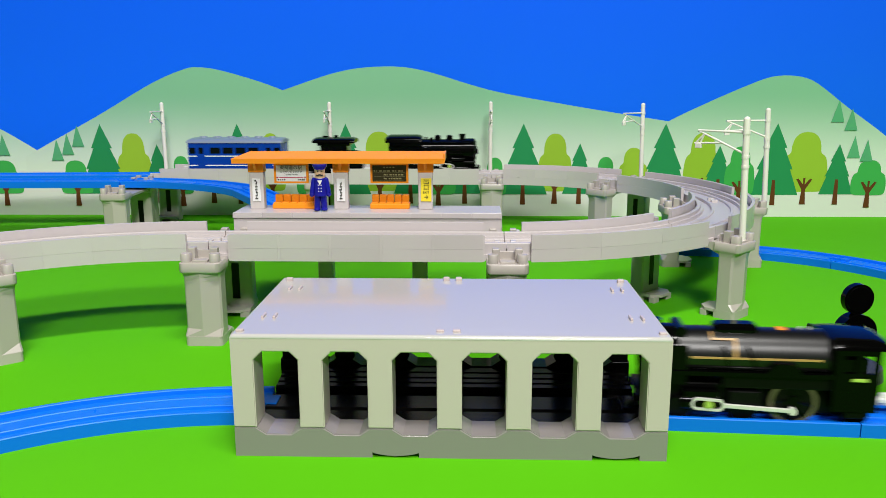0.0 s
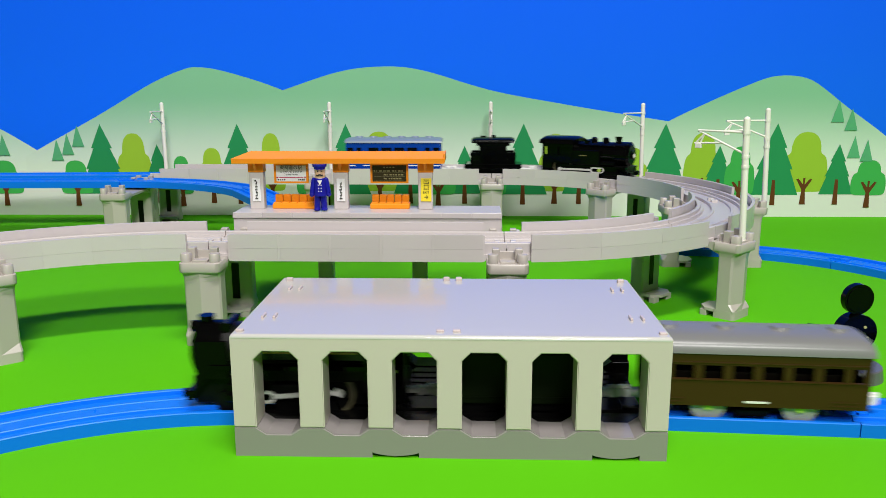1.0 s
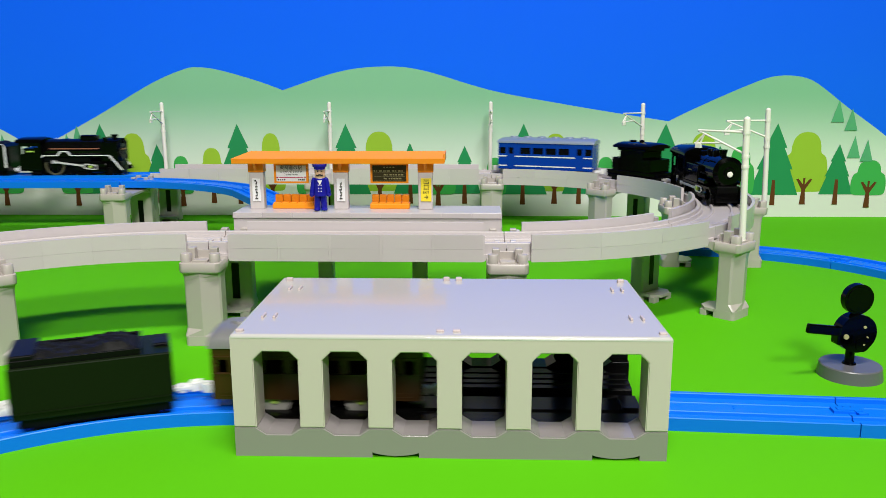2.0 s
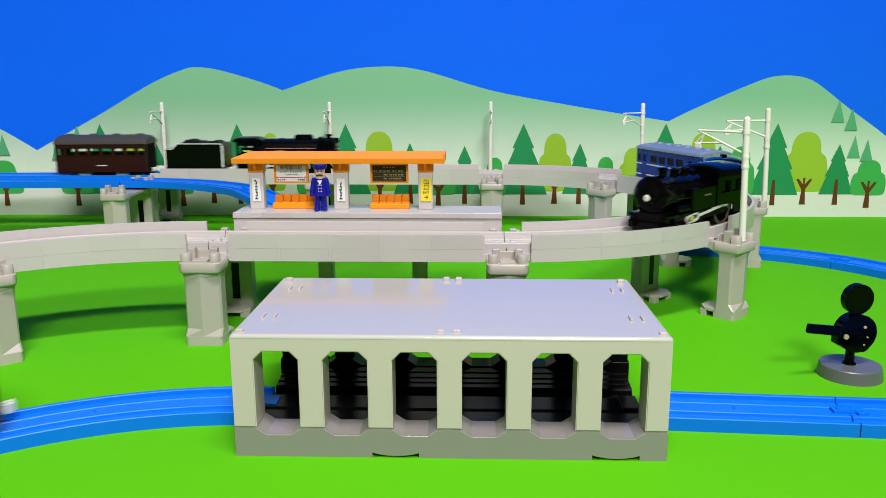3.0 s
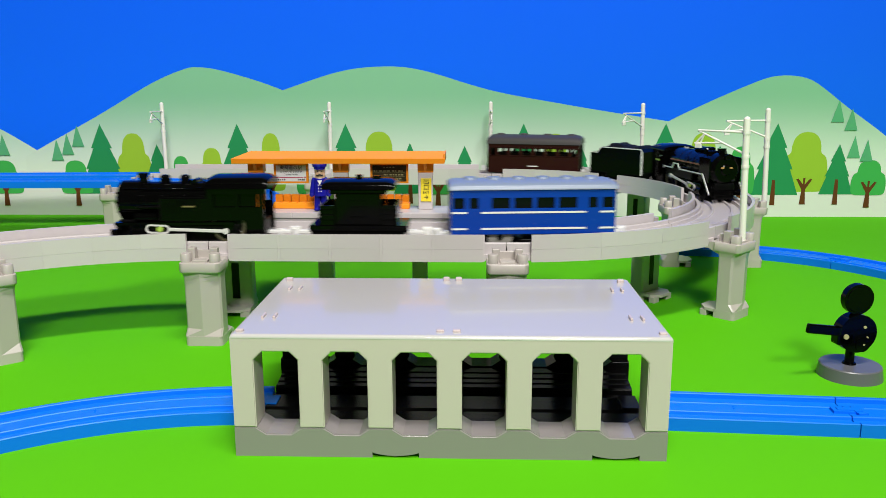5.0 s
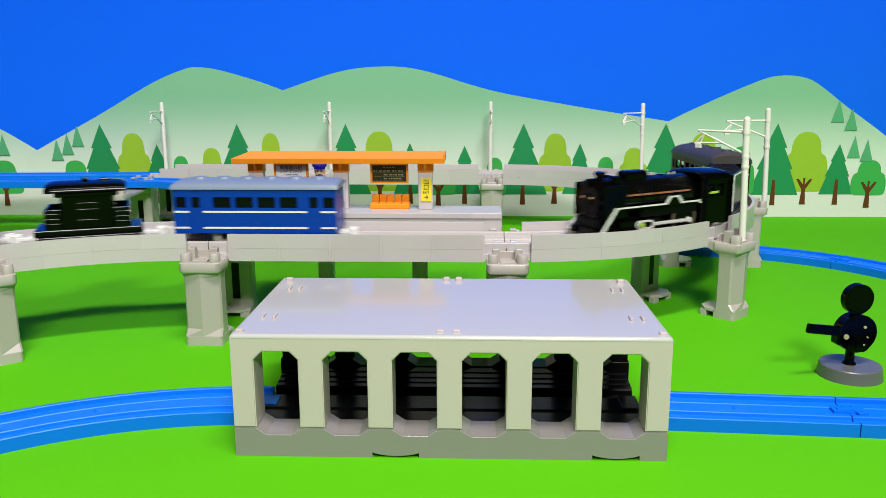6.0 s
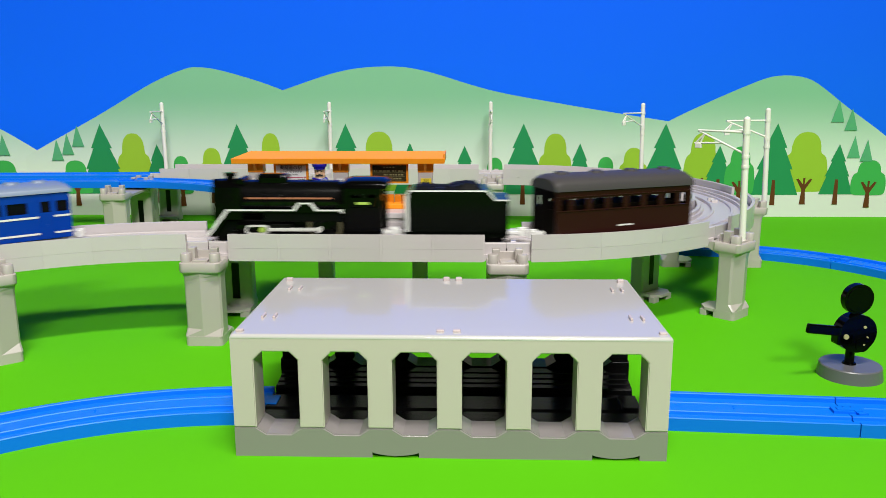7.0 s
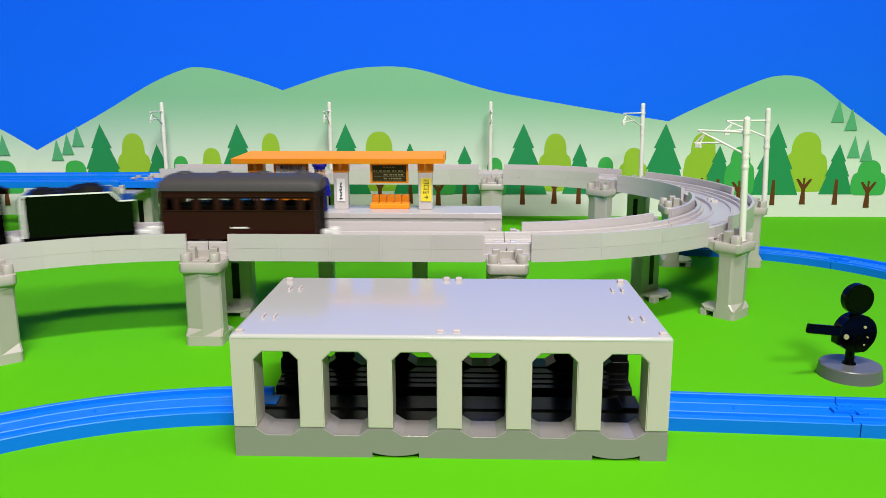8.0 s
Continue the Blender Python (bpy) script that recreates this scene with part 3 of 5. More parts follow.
def shed_base(y0, y1, mat):
    """Low plinth with a bevelled sill at each opening and two shallow hollows under the front."""
    bm = B()
    half, low = 0.0108, 0.0118
    xs = [-SL / 2 - 0.0001]
    for x in OPEN:
        xs += [x - half - 0.0008, x - half + 0.0048, x + half - 0.0048, x + half + 0.0008]
    xs.append(SL / 2 + 0.0001)
    z = [0.0155] + [0.0155, low, low, 0.0155] * 6 + [0.0155]
    bottom = []
    for x0 in (-0.0265, 0.0815):
        n = 12
        for k in range(n + 1):
            u = k / n
            d = 0.0024 * (0.35 + 0.65 * abs(2 * u - 1) ** 1.5) if 0 < k < n else 0.0
            bottom.append((x0 - 0.0115 + 0.023 * u, d))
        bottom.insert(len(bottom) - n, (x0 - 0.0115, 0.0028))
        bottom.insert(len(bottom) - 1, (x0 + 0.0115, 0.0028))
    outline = list(zip(xs, z)) + [(SL / 2 + 0.0001, 0.0)] + bottom[::-1] + [(-SL / 2 - 0.0001, 0.0)]
    prism(bm, outline, y0, y1)
    rim = [e for e in bm.edges if all(abs(v.co.y - y0) < 1e-6 and v.co.z > 0.011 for v in e.verts)]
    bmesh.ops.bevel(bm, geom=rim, offset=0.0006, segments=3, affect="EDGES")
    return part("plinth", bm, mat, shed, "darker grey plinth")


shed_base(0.0001, 0.0185, SHED_BASE)
# rear plinth, its colour blackened in place of shade
shed_base(SW - 0.0165, SW - 0.0008, SHADE_DARK)
ledge = [(0.0970, 0.0112), (0.0905, 0.0110), (0.0900, 0.0104), (0.0838, 0.0102), (0.0833, 0.0096), (0.0780, 0.0094), (0.0775, 0.0088), (0.0723, 0.0086), (0.0713, 0.0076), (0.0708, 0.0050), (0.0638, 0.0050), (0.0634, 0.0066)]
bed = [(0.0185, 0.0005), (0.0970, 0.0005), *ledge, *[(0.1096 - y, z) for y, z in ledge[:1:-1]], (0.0185, 0.0104)]
# bed is dark grey plastic, made darker still to carry the shed's shade
part("track_bed", prism(B(), bed, -SL / 2 + 0.003, SL / 2 - 0.003, "x"), SHADE_DARK, shed, "dark grey inner track bed with stepped edges, colour deepened for shade")
part("rail_adapter", box(B(), -0.1050, -0.0975, 0.0490, 0.0606, 0.0060, 0.0074, 0.0003), RAIL_BLUE, shed, "blue rail adapter")
part("rail_adapter", box(B(), 0.0930, 0.1030, 0.0458, 0.0638, 0.0066, 0.0080, 0.0003), SHADE_DARK, shed)
# stacking lugs on the roof
for x, y in ((-0.100, 0.105), (0.100, 0.105), (-0.0045, 0.108), (0.003, 0.108), (-0.0045, 0.0075), (0.0035, 0.0075), (-0.1025, 0.006), (0.1025, 0.006)):
    bm = box(B(), x - 0.0019, x + 0.0019, y - 0.0014, y + 0.0014, SH - 0.0004, SH + (0.0022 if y > 0.05 else 0.0011), 0.0005)
    part("lug", bm, SHED, shed)
for x, y in ((-0.0955, 0.086), (-0.0895, 0.086), (0.0918, 0.086), (0.0975, 0.086), (-0.0968, 0.030), (-0.0908, 0.030), (0.0917, 0.030), (0.0977, 0.030)):
    bm = box(B(), x - 0.0007, x + 0.0007, y - 0.0036, y + 0.0036, SH - 0.0004, SH + 0.0014, 0.0004)
    part("lug", bm, SHED, shed)

# ---- station beside the front straight ----
ST = LOOP @ pose(0, 0, 0)
station = thing("station", ST, "grey plastic toy station platform with an orange canopy and benches", "toy station")
X0, X1, Y0, Y1, PZ = -0.2135, -0.0010, -0.1765, -0.1360, 0.0805
part("platform_edge", box(B(), X0, X1, Y0, Y1, PZ - 0.0042, PZ, 0.0005), GREY, station)
part("platform_base", box(B(), X0 + 0.0006, X1 - 0.0004, Y0 + 0.0008, Y1 - 0.001, 0.0605, PZ - 0.0042), GREY, station)
for k in range(9):
    a = X0 + (X1 - X0) * k / 9
    part("edge_slab", box(B(), a + 0.0003, a + (X1 - X0) / 9 - 0.0003, Y0 - 0.0003, Y0 + 0.004, PZ - 0.0040, PZ + 0.0003, 0.0003), GREY, station)
for x in (-0.1460, -0.0675):
    part("leg", box(B(), x - 0.0062, x + 0.0062, -0.150, -0.138, 0.0, 0.0605, 0.001), PIER_GREY, station)
YC = -0.1530
for x in (-0.1985, -0.1300, -0.0618):
    part("pillar", box(B(), x - 0.0058, x + 0.0058, YC - 0.004, YC + 0.004, PZ, 0.1105, 0.0006), GREY, station)
    bm = prism(B(), [(x - 0.0062, 0.1105), (x + 0.0062, 0.1105), (x + 0.0062, 0.1205), (x - 0.0062, 0.1205)], YC - 0.0042, YC + 0.0042)
    prism(bm, [(YC - 0.0042, 0.1120), (YC - 0.0042, 0.1190), (YC - 0.0105, 0.1190)], x - 0.001, x + 0.001, "x")
    part("bracket", bm, ORANGE, station, "orange canopy bracket")
for x0, x1 in ((-0.1838, -0.1560), (-0.1060, -0.0755)):
    bm = B()
    box(bm, x0, x0 + 0.0016, -0.1570, -0.1548, 0.1018, 0.1240)
    box(bm, x1 - 0.0016, x1, -0.1570, -0.1548, 0.1018, 0.1240)
    box(bm, x0 + 0.0016, x1 - 0.0016, -0.1568, -0.1550, 0.1018, 0.1032)
    box(bm, x0 + 0.0016, x1 - 0.0016, -0.1556, -0.1548, 0.1032, 0.1240)
    box(bm, x0 + 0.0016, x1 - 0.0016, -0.1572, -0.1556, 0.1163, 0.1240)
    part("sign_frame", bm, ORANGE, station, "orange sign frame")
for x0, x1 in ((-0.1868, -0.1525), (-0.1070, -0.0750)):
    bm = B()
    box(bm, x0, x1, -0.1545, -0.1430, PZ, PZ + 0.0042, 0.0006)
    bench = part("bench", bm, ORANGE, station, "orange moulded bench")
    for k in range(5):
        a = x0 + 0.0006 + (x1 - x0 - 0.0012) * k / 5
        w = (x1 - x0 - 0.0012) / 5
        part("seat_back", box(B(), a + 0.0002, a + w - 0.0002, -0.1475, -0.1435, PZ + 0.003, PZ + 0.0108, 0.0007), ORANGE, bench)
        part("seat_front", box(B(), a + 0.0002, a + w - 0.0002, -0.1542, -0.1478, PZ + 0.003, PZ + 0.0052, 0.0005), ORANGE, bench)
roof_outline = [(-0.1664, 0.1184), (-0.1672, 0.1224), (-0.1490, 0.1268), (-0.1330, 0.1252), (-0.1330, 0.1234), (-0.1490, 0.1244)]
bm = B()
a = [bm.verts.new((-0.2150 if y < -0.16 else -0.2040, y, z)) for y, z in roof_outline]
b = [bm.verts.new((-0.0462, y, z)) for y, z in roof_outline]
for i in range(6):
    bm.faces.new((a[i], a[(i + 1) % 6], b[(i + 1) % 6], b[i]))
bm.faces.new(a), bm.faces.new(b[::-1])
bmesh.ops.recalc_face_normals(bm, faces=bm.faces)
part("canopy", bm, ORANGE, station, "orange sloping canopy roof")
part("canopy_rib", box(B(), -0.0470, -0.0458, -0.1664, -0.1335, 0.1196, 0.1260, 0.0003), ORANGE, station)


def writing(name, body, size, at, mat, parent, across="CENTER"):
    """Letters as a thin mesh standing upright, facing -y."""
    cu = bpy.data.curves.new(name, "FONT")
    cu.body, cu.size, cu.align_x, cu.align_y, cu.extrude = body, size, across, "CENTER", 0.00008
    cu.resolution_u = 2
    tmp = bpy.data.objects.new(name, cu)
    scene.collection.objects.link(tmp)
    me = bpy.data.meshes.new_from_object(tmp.evaluated_get(bpy.context.evaluated_depsgraph_get()))
    bpy.data.objects.remove(tmp)
    me.materials.clear()
    me.materials.append(mat)
    ob = new(name, me)
    ob.parent = parent
    ob.matrix_local = Matrix.Translation(at) @ Matrix.Rotation(math.pi / 2, 4, "X")
    return ob


def bar(parent, x0, x1, y, z0, z1, mat, name="text_bar"):
    return part(name, box(B(), x0, x1, y - 0.0001, y + 0.0001, z0, z1), mat, parent)


board = part("name_board", box(B(), -0.1820, -0.1578, -0.1569, -0.1561, 0.1031, 0.1160, 0.0002), SIGN_WHITE, station, "white station name board with black lettering")
writing("lettering", "東海道の駅", 0.0036, (-0.1699, -0.1571, 0.1141), INK, board)
writing("lettering", "とうかいどうのえき", 0.0020, (-0.1699, -0.1571, 0.1109), INK, board)
writing("lettering", "Tokaido No Eki", 0.0017, (-0.1699, -0.1571, 0.1087), INK, board)
bar(board, -0.1797, -0.1600, -0.1571, 0.1061, 0.1067, SIGN_RED, "red_line")
for k in (-1, 1):
    c = -0.1699 + k * 0.0108
    part("red_arrow", prism(B(), [(c - k * 0.0002, 0.1056), (c - k * 0.0002, 0.1072), (c + k * 0.0016, 0.1064)], -0.1572, -0.1570), SIGN_RED, board)
for c in (-0.1807, -0.1790, -0.1773, -0.1756, -0.1642, -0.1628, -0.1614, -0.1600):
    bar(board, c, c + 0.0009, -0.1571, 0.1040, 0.1051, INK)
times = part("timetable_board", box(B(), -0.1042, -0.0773, -0.1569, -0.1561, 0.1031, 0.1162, 0.0002), SIGN_DARK, station, "dark departure board with pale rows")
for c in (-0.0955, -0.0930, -0.0905, -0.0880):
    bar(times, c, c + 0.0014, -0.1571, 0.1142, 0.1150, SIGN_TEXT)
rng = random.Random(4)
for row in range(3):
    z = 0.1112 - row * 0.0031
    x = -0.1032 + (0.008 if row else 0)
    while x < -0.0800:
        w = rng.choice((0.0008, 0.0012, 0.0018, 0.0024))
        bar(times, x, x + w, -0.1571, z, z + 0.0011, SIGN_TEXT)
        x += w + rng.choice((0.0005, 0.0008, 0.0016))
    bar(times, -0.1030, -0.0785, -0.1571, z - 0.0009, z - 0.0008, SIGN_TEXT)
YF = YC - 0.0043
for x, count in ((-0.1985, 6), (-0.1300, 6)):
    s = part("pillar_sign", box(B(), x - 0.0033, x + 0.0033, YF - 0.0003, YF + 0.0003, 0.0872, 0.1055, 0.0001), SIGN_WHITE, station, "white upright sign with black writing")
    for k in range(count):
        z = 0.0888 + k * 0.0024
        bar(s, x - 0.0011 + 0.0003 * (k % 3), x + 0.0012 - 0.0003 * (k % 2), YF - 0.0005, z, z + 0.0009, INK)
        bar(s, x - 0.0003 + 0.0006 * (k % 2), x + 0.0002 + 0.0006 * (k % 2), YF - 0.0005, z + 0.0008, z + 0.0019, INK)
    if x < -0.15:
        part("arrow", prism(B(), [(x - 0.0018, 0.1040), (x + 0.0004, 0.1046), (x - 0.0002, 0.1040), (x + 0.0012, 0.1022), (x + 0.0006, 0.1020), (x - 0.0008, 0.1036), (x - 0.0014, 0.1030)], YF - 0.0005, YF - 0.0003), INK, s)
s = part("exit_sign", box(B(), -0.0655, -0.0570, YF - 0.0003, YF + 0.0003, 0.0872, 0.1058, 0.0001), SIGN_YELLOW, station, "yellow upright exit sign with black writing")
writing("lettering", "出", 0.0050, (-0.0612, YF - 0.0005, 0.1030), INK, s)
writing("lettering", "口", 0.0050, (-0.0612, YF - 0.0005, 0.0984), INK, s)
writing("lettering", "EXIT", 0.0024, (-0.0612, YF - 0.0005, 0.0944), INK, s)
writing("lettering", "→", 0.0046, (-0.0612, YF - 0.0005, 0.0906), INK, s)

# toy station master
bm = B()
for k in (-1, 1):
    rod(bm, (k * 0.0028, 0, 0.001), (k * 0.0024, 0, 0.015), 0.0026, 0.0026, 14)
    ball(bm, (k * 0.0030, -0.0012, 0.0014), 0.0030, 0.9, 1.25, 0.5)
    rod(bm, (k * 0.0050, 0, 0.0250), (k * 0.0068, -0.0005, 0.0150), 0.0021, 0.0020, 12)
    ball(bm, (k * 0.0069, -0.0006, 0.0136), 0.0021)
    ball(bm, (k * 0.0048, 0, 0.0252), 0.0022)
rod(bm, (0, 0, 0.0125), (0, 0, 0.0262), 0.0056, 0.0048, 18)
ball(bm, (0, 0, 0.0260), 0.0049, 1, 0.9, 0.45)
rod(bm, (0, 0, 0.0262), (0, 0, 0.0355), 0.0040, 0.0044, 18, 1)
rod(bm, (0, -0.0003, 0.0345), (0, -0.0003, 0.0362), 0.0047, 0.0049, 20)
rod(bm, (0, -0.0003, 0.0362), (0, -0.0003, 0.0385), 0.0058, 0.0060, 20)
box(bm, -0.0036, 0.0036, -0.0066, -0.0030, 0.0343, 0.0350, 0.0003)
for k in (-1, 1):
    rod(bm, (0, -0.0046, 0.0299), (k * 0.0018, -0.0043, 0.0293), 0.0007, 0.0006, 8, 2)
    rod(bm, (k * 0.0018, -0.0043, 0.0293), (k * 0.0028, -0.0036, 0.0299), 0.0006, 0.0002, 8, 2)
    ball(bm, (k * 0.0014, -0.0042, 0.0327), 0.0005, mat=2)
    box(bm, k * 0.0014 - 0.0009, k * 0.0014 + 0.0009, -0.0044, -0.0040, 0.0337, 0.0341, 0.0001, 2)
ball(bm, (0, -0.0045, 0.0313), 0.0008, mat=1)
for x in (-0.0011, 0.0011):
    for z in (0.0165, 0.0190, 0.0215):
        ball(bm, (x, -0.0053, z), 0.0005, mat=3)
prism(bm, [(-0.0020, 0.0255), (0.0020, 0.0255), (0.0, 0.0215)], -0.0053, -0.0046, "y", 3)
doll = new("figurine", mesh_of("figurine", bm, [DOLL_BLUE, SKIN, INK, WHITE]))
doll.matrix_world = ST @ pose(-0.1452, -0.1648, PZ + 0.0002, 0, 0, 8) @ Matrix.Diagonal((0.97, 0.97, 0.975, 1))
tagged(doll, "blue uniformed plastic station master doll standing on the platform", "doll")

# ---- signal by the front line ----
PIN_CREAM = plastic("pin_cream_plastic", (0.42, 0.38, 0.20), 0.4, 0.04)
signal = thing("signal", pose(0.2553, 0.4735, 0, 0, 0, 6), "black plastic semaphore signal on a grey round base", "toy signal")
bm = B()
rod(bm, (0, 0, 0.0), (0, 0, 0.0074), 0.0192, 0.0182, 40)
rod(bm, (0, 0, 0.0074), (0, 0, 0.0080), 0.0182, 0.0176, 40)
part("base", bm, plastic("signal_base_plastic", (0.12, 0.12, 0.13), 0.3), signal, "dark grey round base")
part("post", rod(rod(B(), (-0.001, 0, 0.008), (-0.001, 0, 0.022), 0.0029, 0.0026, 16), (-0.001, 0, 0.008), (-0.001, 0, 0.0092), 0.0042, 0.0036, 16), BLACK, signal)
bm = B()
rod(bm, (0.0005, -0.0040, 0.0285), (0.0005, 0.0040, 0.0285), 0.0122, None, 36)
box(bm, -0.0125, -0.002, -0.0040, 0.0040, 0.0215, 0.0290, 0.001)
rod(bm, (0.0040, -0.0044, 0.0215), (0.0040, 0.0044, 0.0215), 0.0048, None, 24)
part("housing", bm, BLACK, signal)
bm = B()
rod(bm, (0.0000, -0.0022, 0.0500), (0.0000, 0.0022, 0.0500), 0.0096, None, 36)
rod(bm, (0.0000, -0.0026, 0.0500), (0.0000, -0.0020, 0.0500), 0.0078, 0.0084, 36)
part("disc", bm, BLACK, signal, "round black signal disc")
bm = box(B(), -0.0320, -0.0100, -0.0016, 0.0016, -0.0030, 0.0030, 0.0008)
bmesh.ops.rotate(bm, cent=(-0.0100, 0, 0), matrix=Matrix.Rotation(math.radians(7), 3, "Y"), verts=bm.verts)
bmesh.ops.translate(bm, vec=(-0.001, -0.0030, 0.0305), verts=bm.verts)
part("arm", bm, BLACK, signal, "black signal arm")
for x, z, r in ((-0.0075, 0.0270, 0.0016), (0.0042, 0.0328, 0.0009), (0.0065, 0.0262, 0.0005), (0.0045, 0.0215, 0.0005)):
    part("pin", rod(B(), (x, -0.0048, z), (x, -0.0038, z), r, None, 14), PIN_CREAM, signal, "cream pin")


# ---- trains: each vehicle runs along +x with its origin on the rail ----
def wheel(parent, x, y, r, mat=BLACK_MATT, rim=None, spokes=False, width=0.0032):
    k = 1 if y > 0 else -1
    w = part("wheel", rod(B(), (0, -width / 2, 0), (0, width / 2, 0), r, None, 28), mat, parent)
    w.matrix_local = Matrix.Translation((x, y, r))
    if rim:
        bm = B()
        n = 28
        for i in range(n):
            a0, a1 = 2 * math.pi * i / n, 2 * math.pi * (i + 1) / n
            v = [bm.verts.new((rr * math.cos(a), k * yy, rr * math.sin(a))) for a in (a0, a1) for rr, yy in ((r, width / 2), (r, width / 2 + 0.0006), (r * 0.84, width / 2 + 0.0006), (r * 0.84, width / 2))]
            for j in range(3):
                bm.faces.new((v[j], v[j + 1], v[j + 5], v[j + 4]))
        part("rim", bm, rim, w)
    if spokes:
        bm = B()
        rod(bm, (0, k * width / 2, 0), (0, k * (width / 2 + 0.0010), 0), r * 0.28, None, 16)
        for i in range(8):
            a = math.pi * i / 4
            rod(bm, (0, k * (width / 2 + 0.0001), 0), (r * 0.86 * math.cos(a), k * (width / 2 + 0.0001), r * 0.86 * math.sin(a)), 0.0006, None, 6)
        box(bm, -r * 0.8, -r * 0.3, k * width / 2 - 0.0005, k * width / 2 + 0.0007, -0.003, 0.003, 0.0004)
        part("spokes", bm, BLACK, w)
    return w


def coupling(parent, x, length, mat=WHITE):
    k = 1 if length > 0 else -1
    bm = box(B(), min(x, x + length), max(x, x + length), -0.0028, 0.0028, 0.0080, 0.0105, 0.0005)
    rod(bm, (x + length, 0, 0.0070), (x + length, 0, 0.0116), 0.0034, 0.0033, 16)
    box(bm, *sorted((x + length * 0.82, x + length + k * 0.0040)), -0.0012, 0.0012, 0.0066, 0.0130, 0.0004)
    rod(bm, (x + length * 0.45, 0, 0.0068), (x + length * 0.45, 0, 0.0110), 0.0028, None, 14)
    part("coupling", bm, mat, parent, "white plastic coupling hook")


def arched(bm, x0, x1, half, z0, rise, bulge=0.0012, mat=0):
    """A roof: an arc across, pushed along x, with the ends rounded down."""
    n, rows = 14, []
    for x, f in ((x0, 0.72), (x0 + 0.0025, 0.92), (x0 + 0.006, 1.0), (x1 - 0.006, 1.0), (x1 - 0.0025, 0.92), (x1, 0.72)):
        rows.append([bm.verts.new((x, half * math.cos(math.pi * i / n), z0 + rise * f * math.sin(math.pi * i / n) ** 0.62)) for i in range(n + 1)])
    fs = []
    for p, q in zip(rows, rows[1:]):
        fs += [bm.faces.new((p[i], p[i + 1], q[i + 1], q[i])) for i in range(n)]
    fs += [bm.faces.new(rows[0][::-1]), bm.faces.new(rows[-1])]
    fs += [bm.faces.new([rows[k][j] for k in range(len(rows))][::d]) for j, d in ((0, 1), (n, -1))]
    bmesh.ops.recalc_face_normals(bm, faces=fs)
    for f in fs:
        f.smooth, f.material_index = len(f.verts) == 4, mat
    return bm


# shade colour for coach ends and insides, not a plastic of their own
COACH_SHADE = plastic("coach_shade_plastic", (0.004, 0.003, 0.002), 0.6, 0.1, spec=0.02)
COAL = plastic("coal_plastic", (0.007, 0.007, 0.007), 0.5, 0.3, 200, 0.05, spec=0.08)


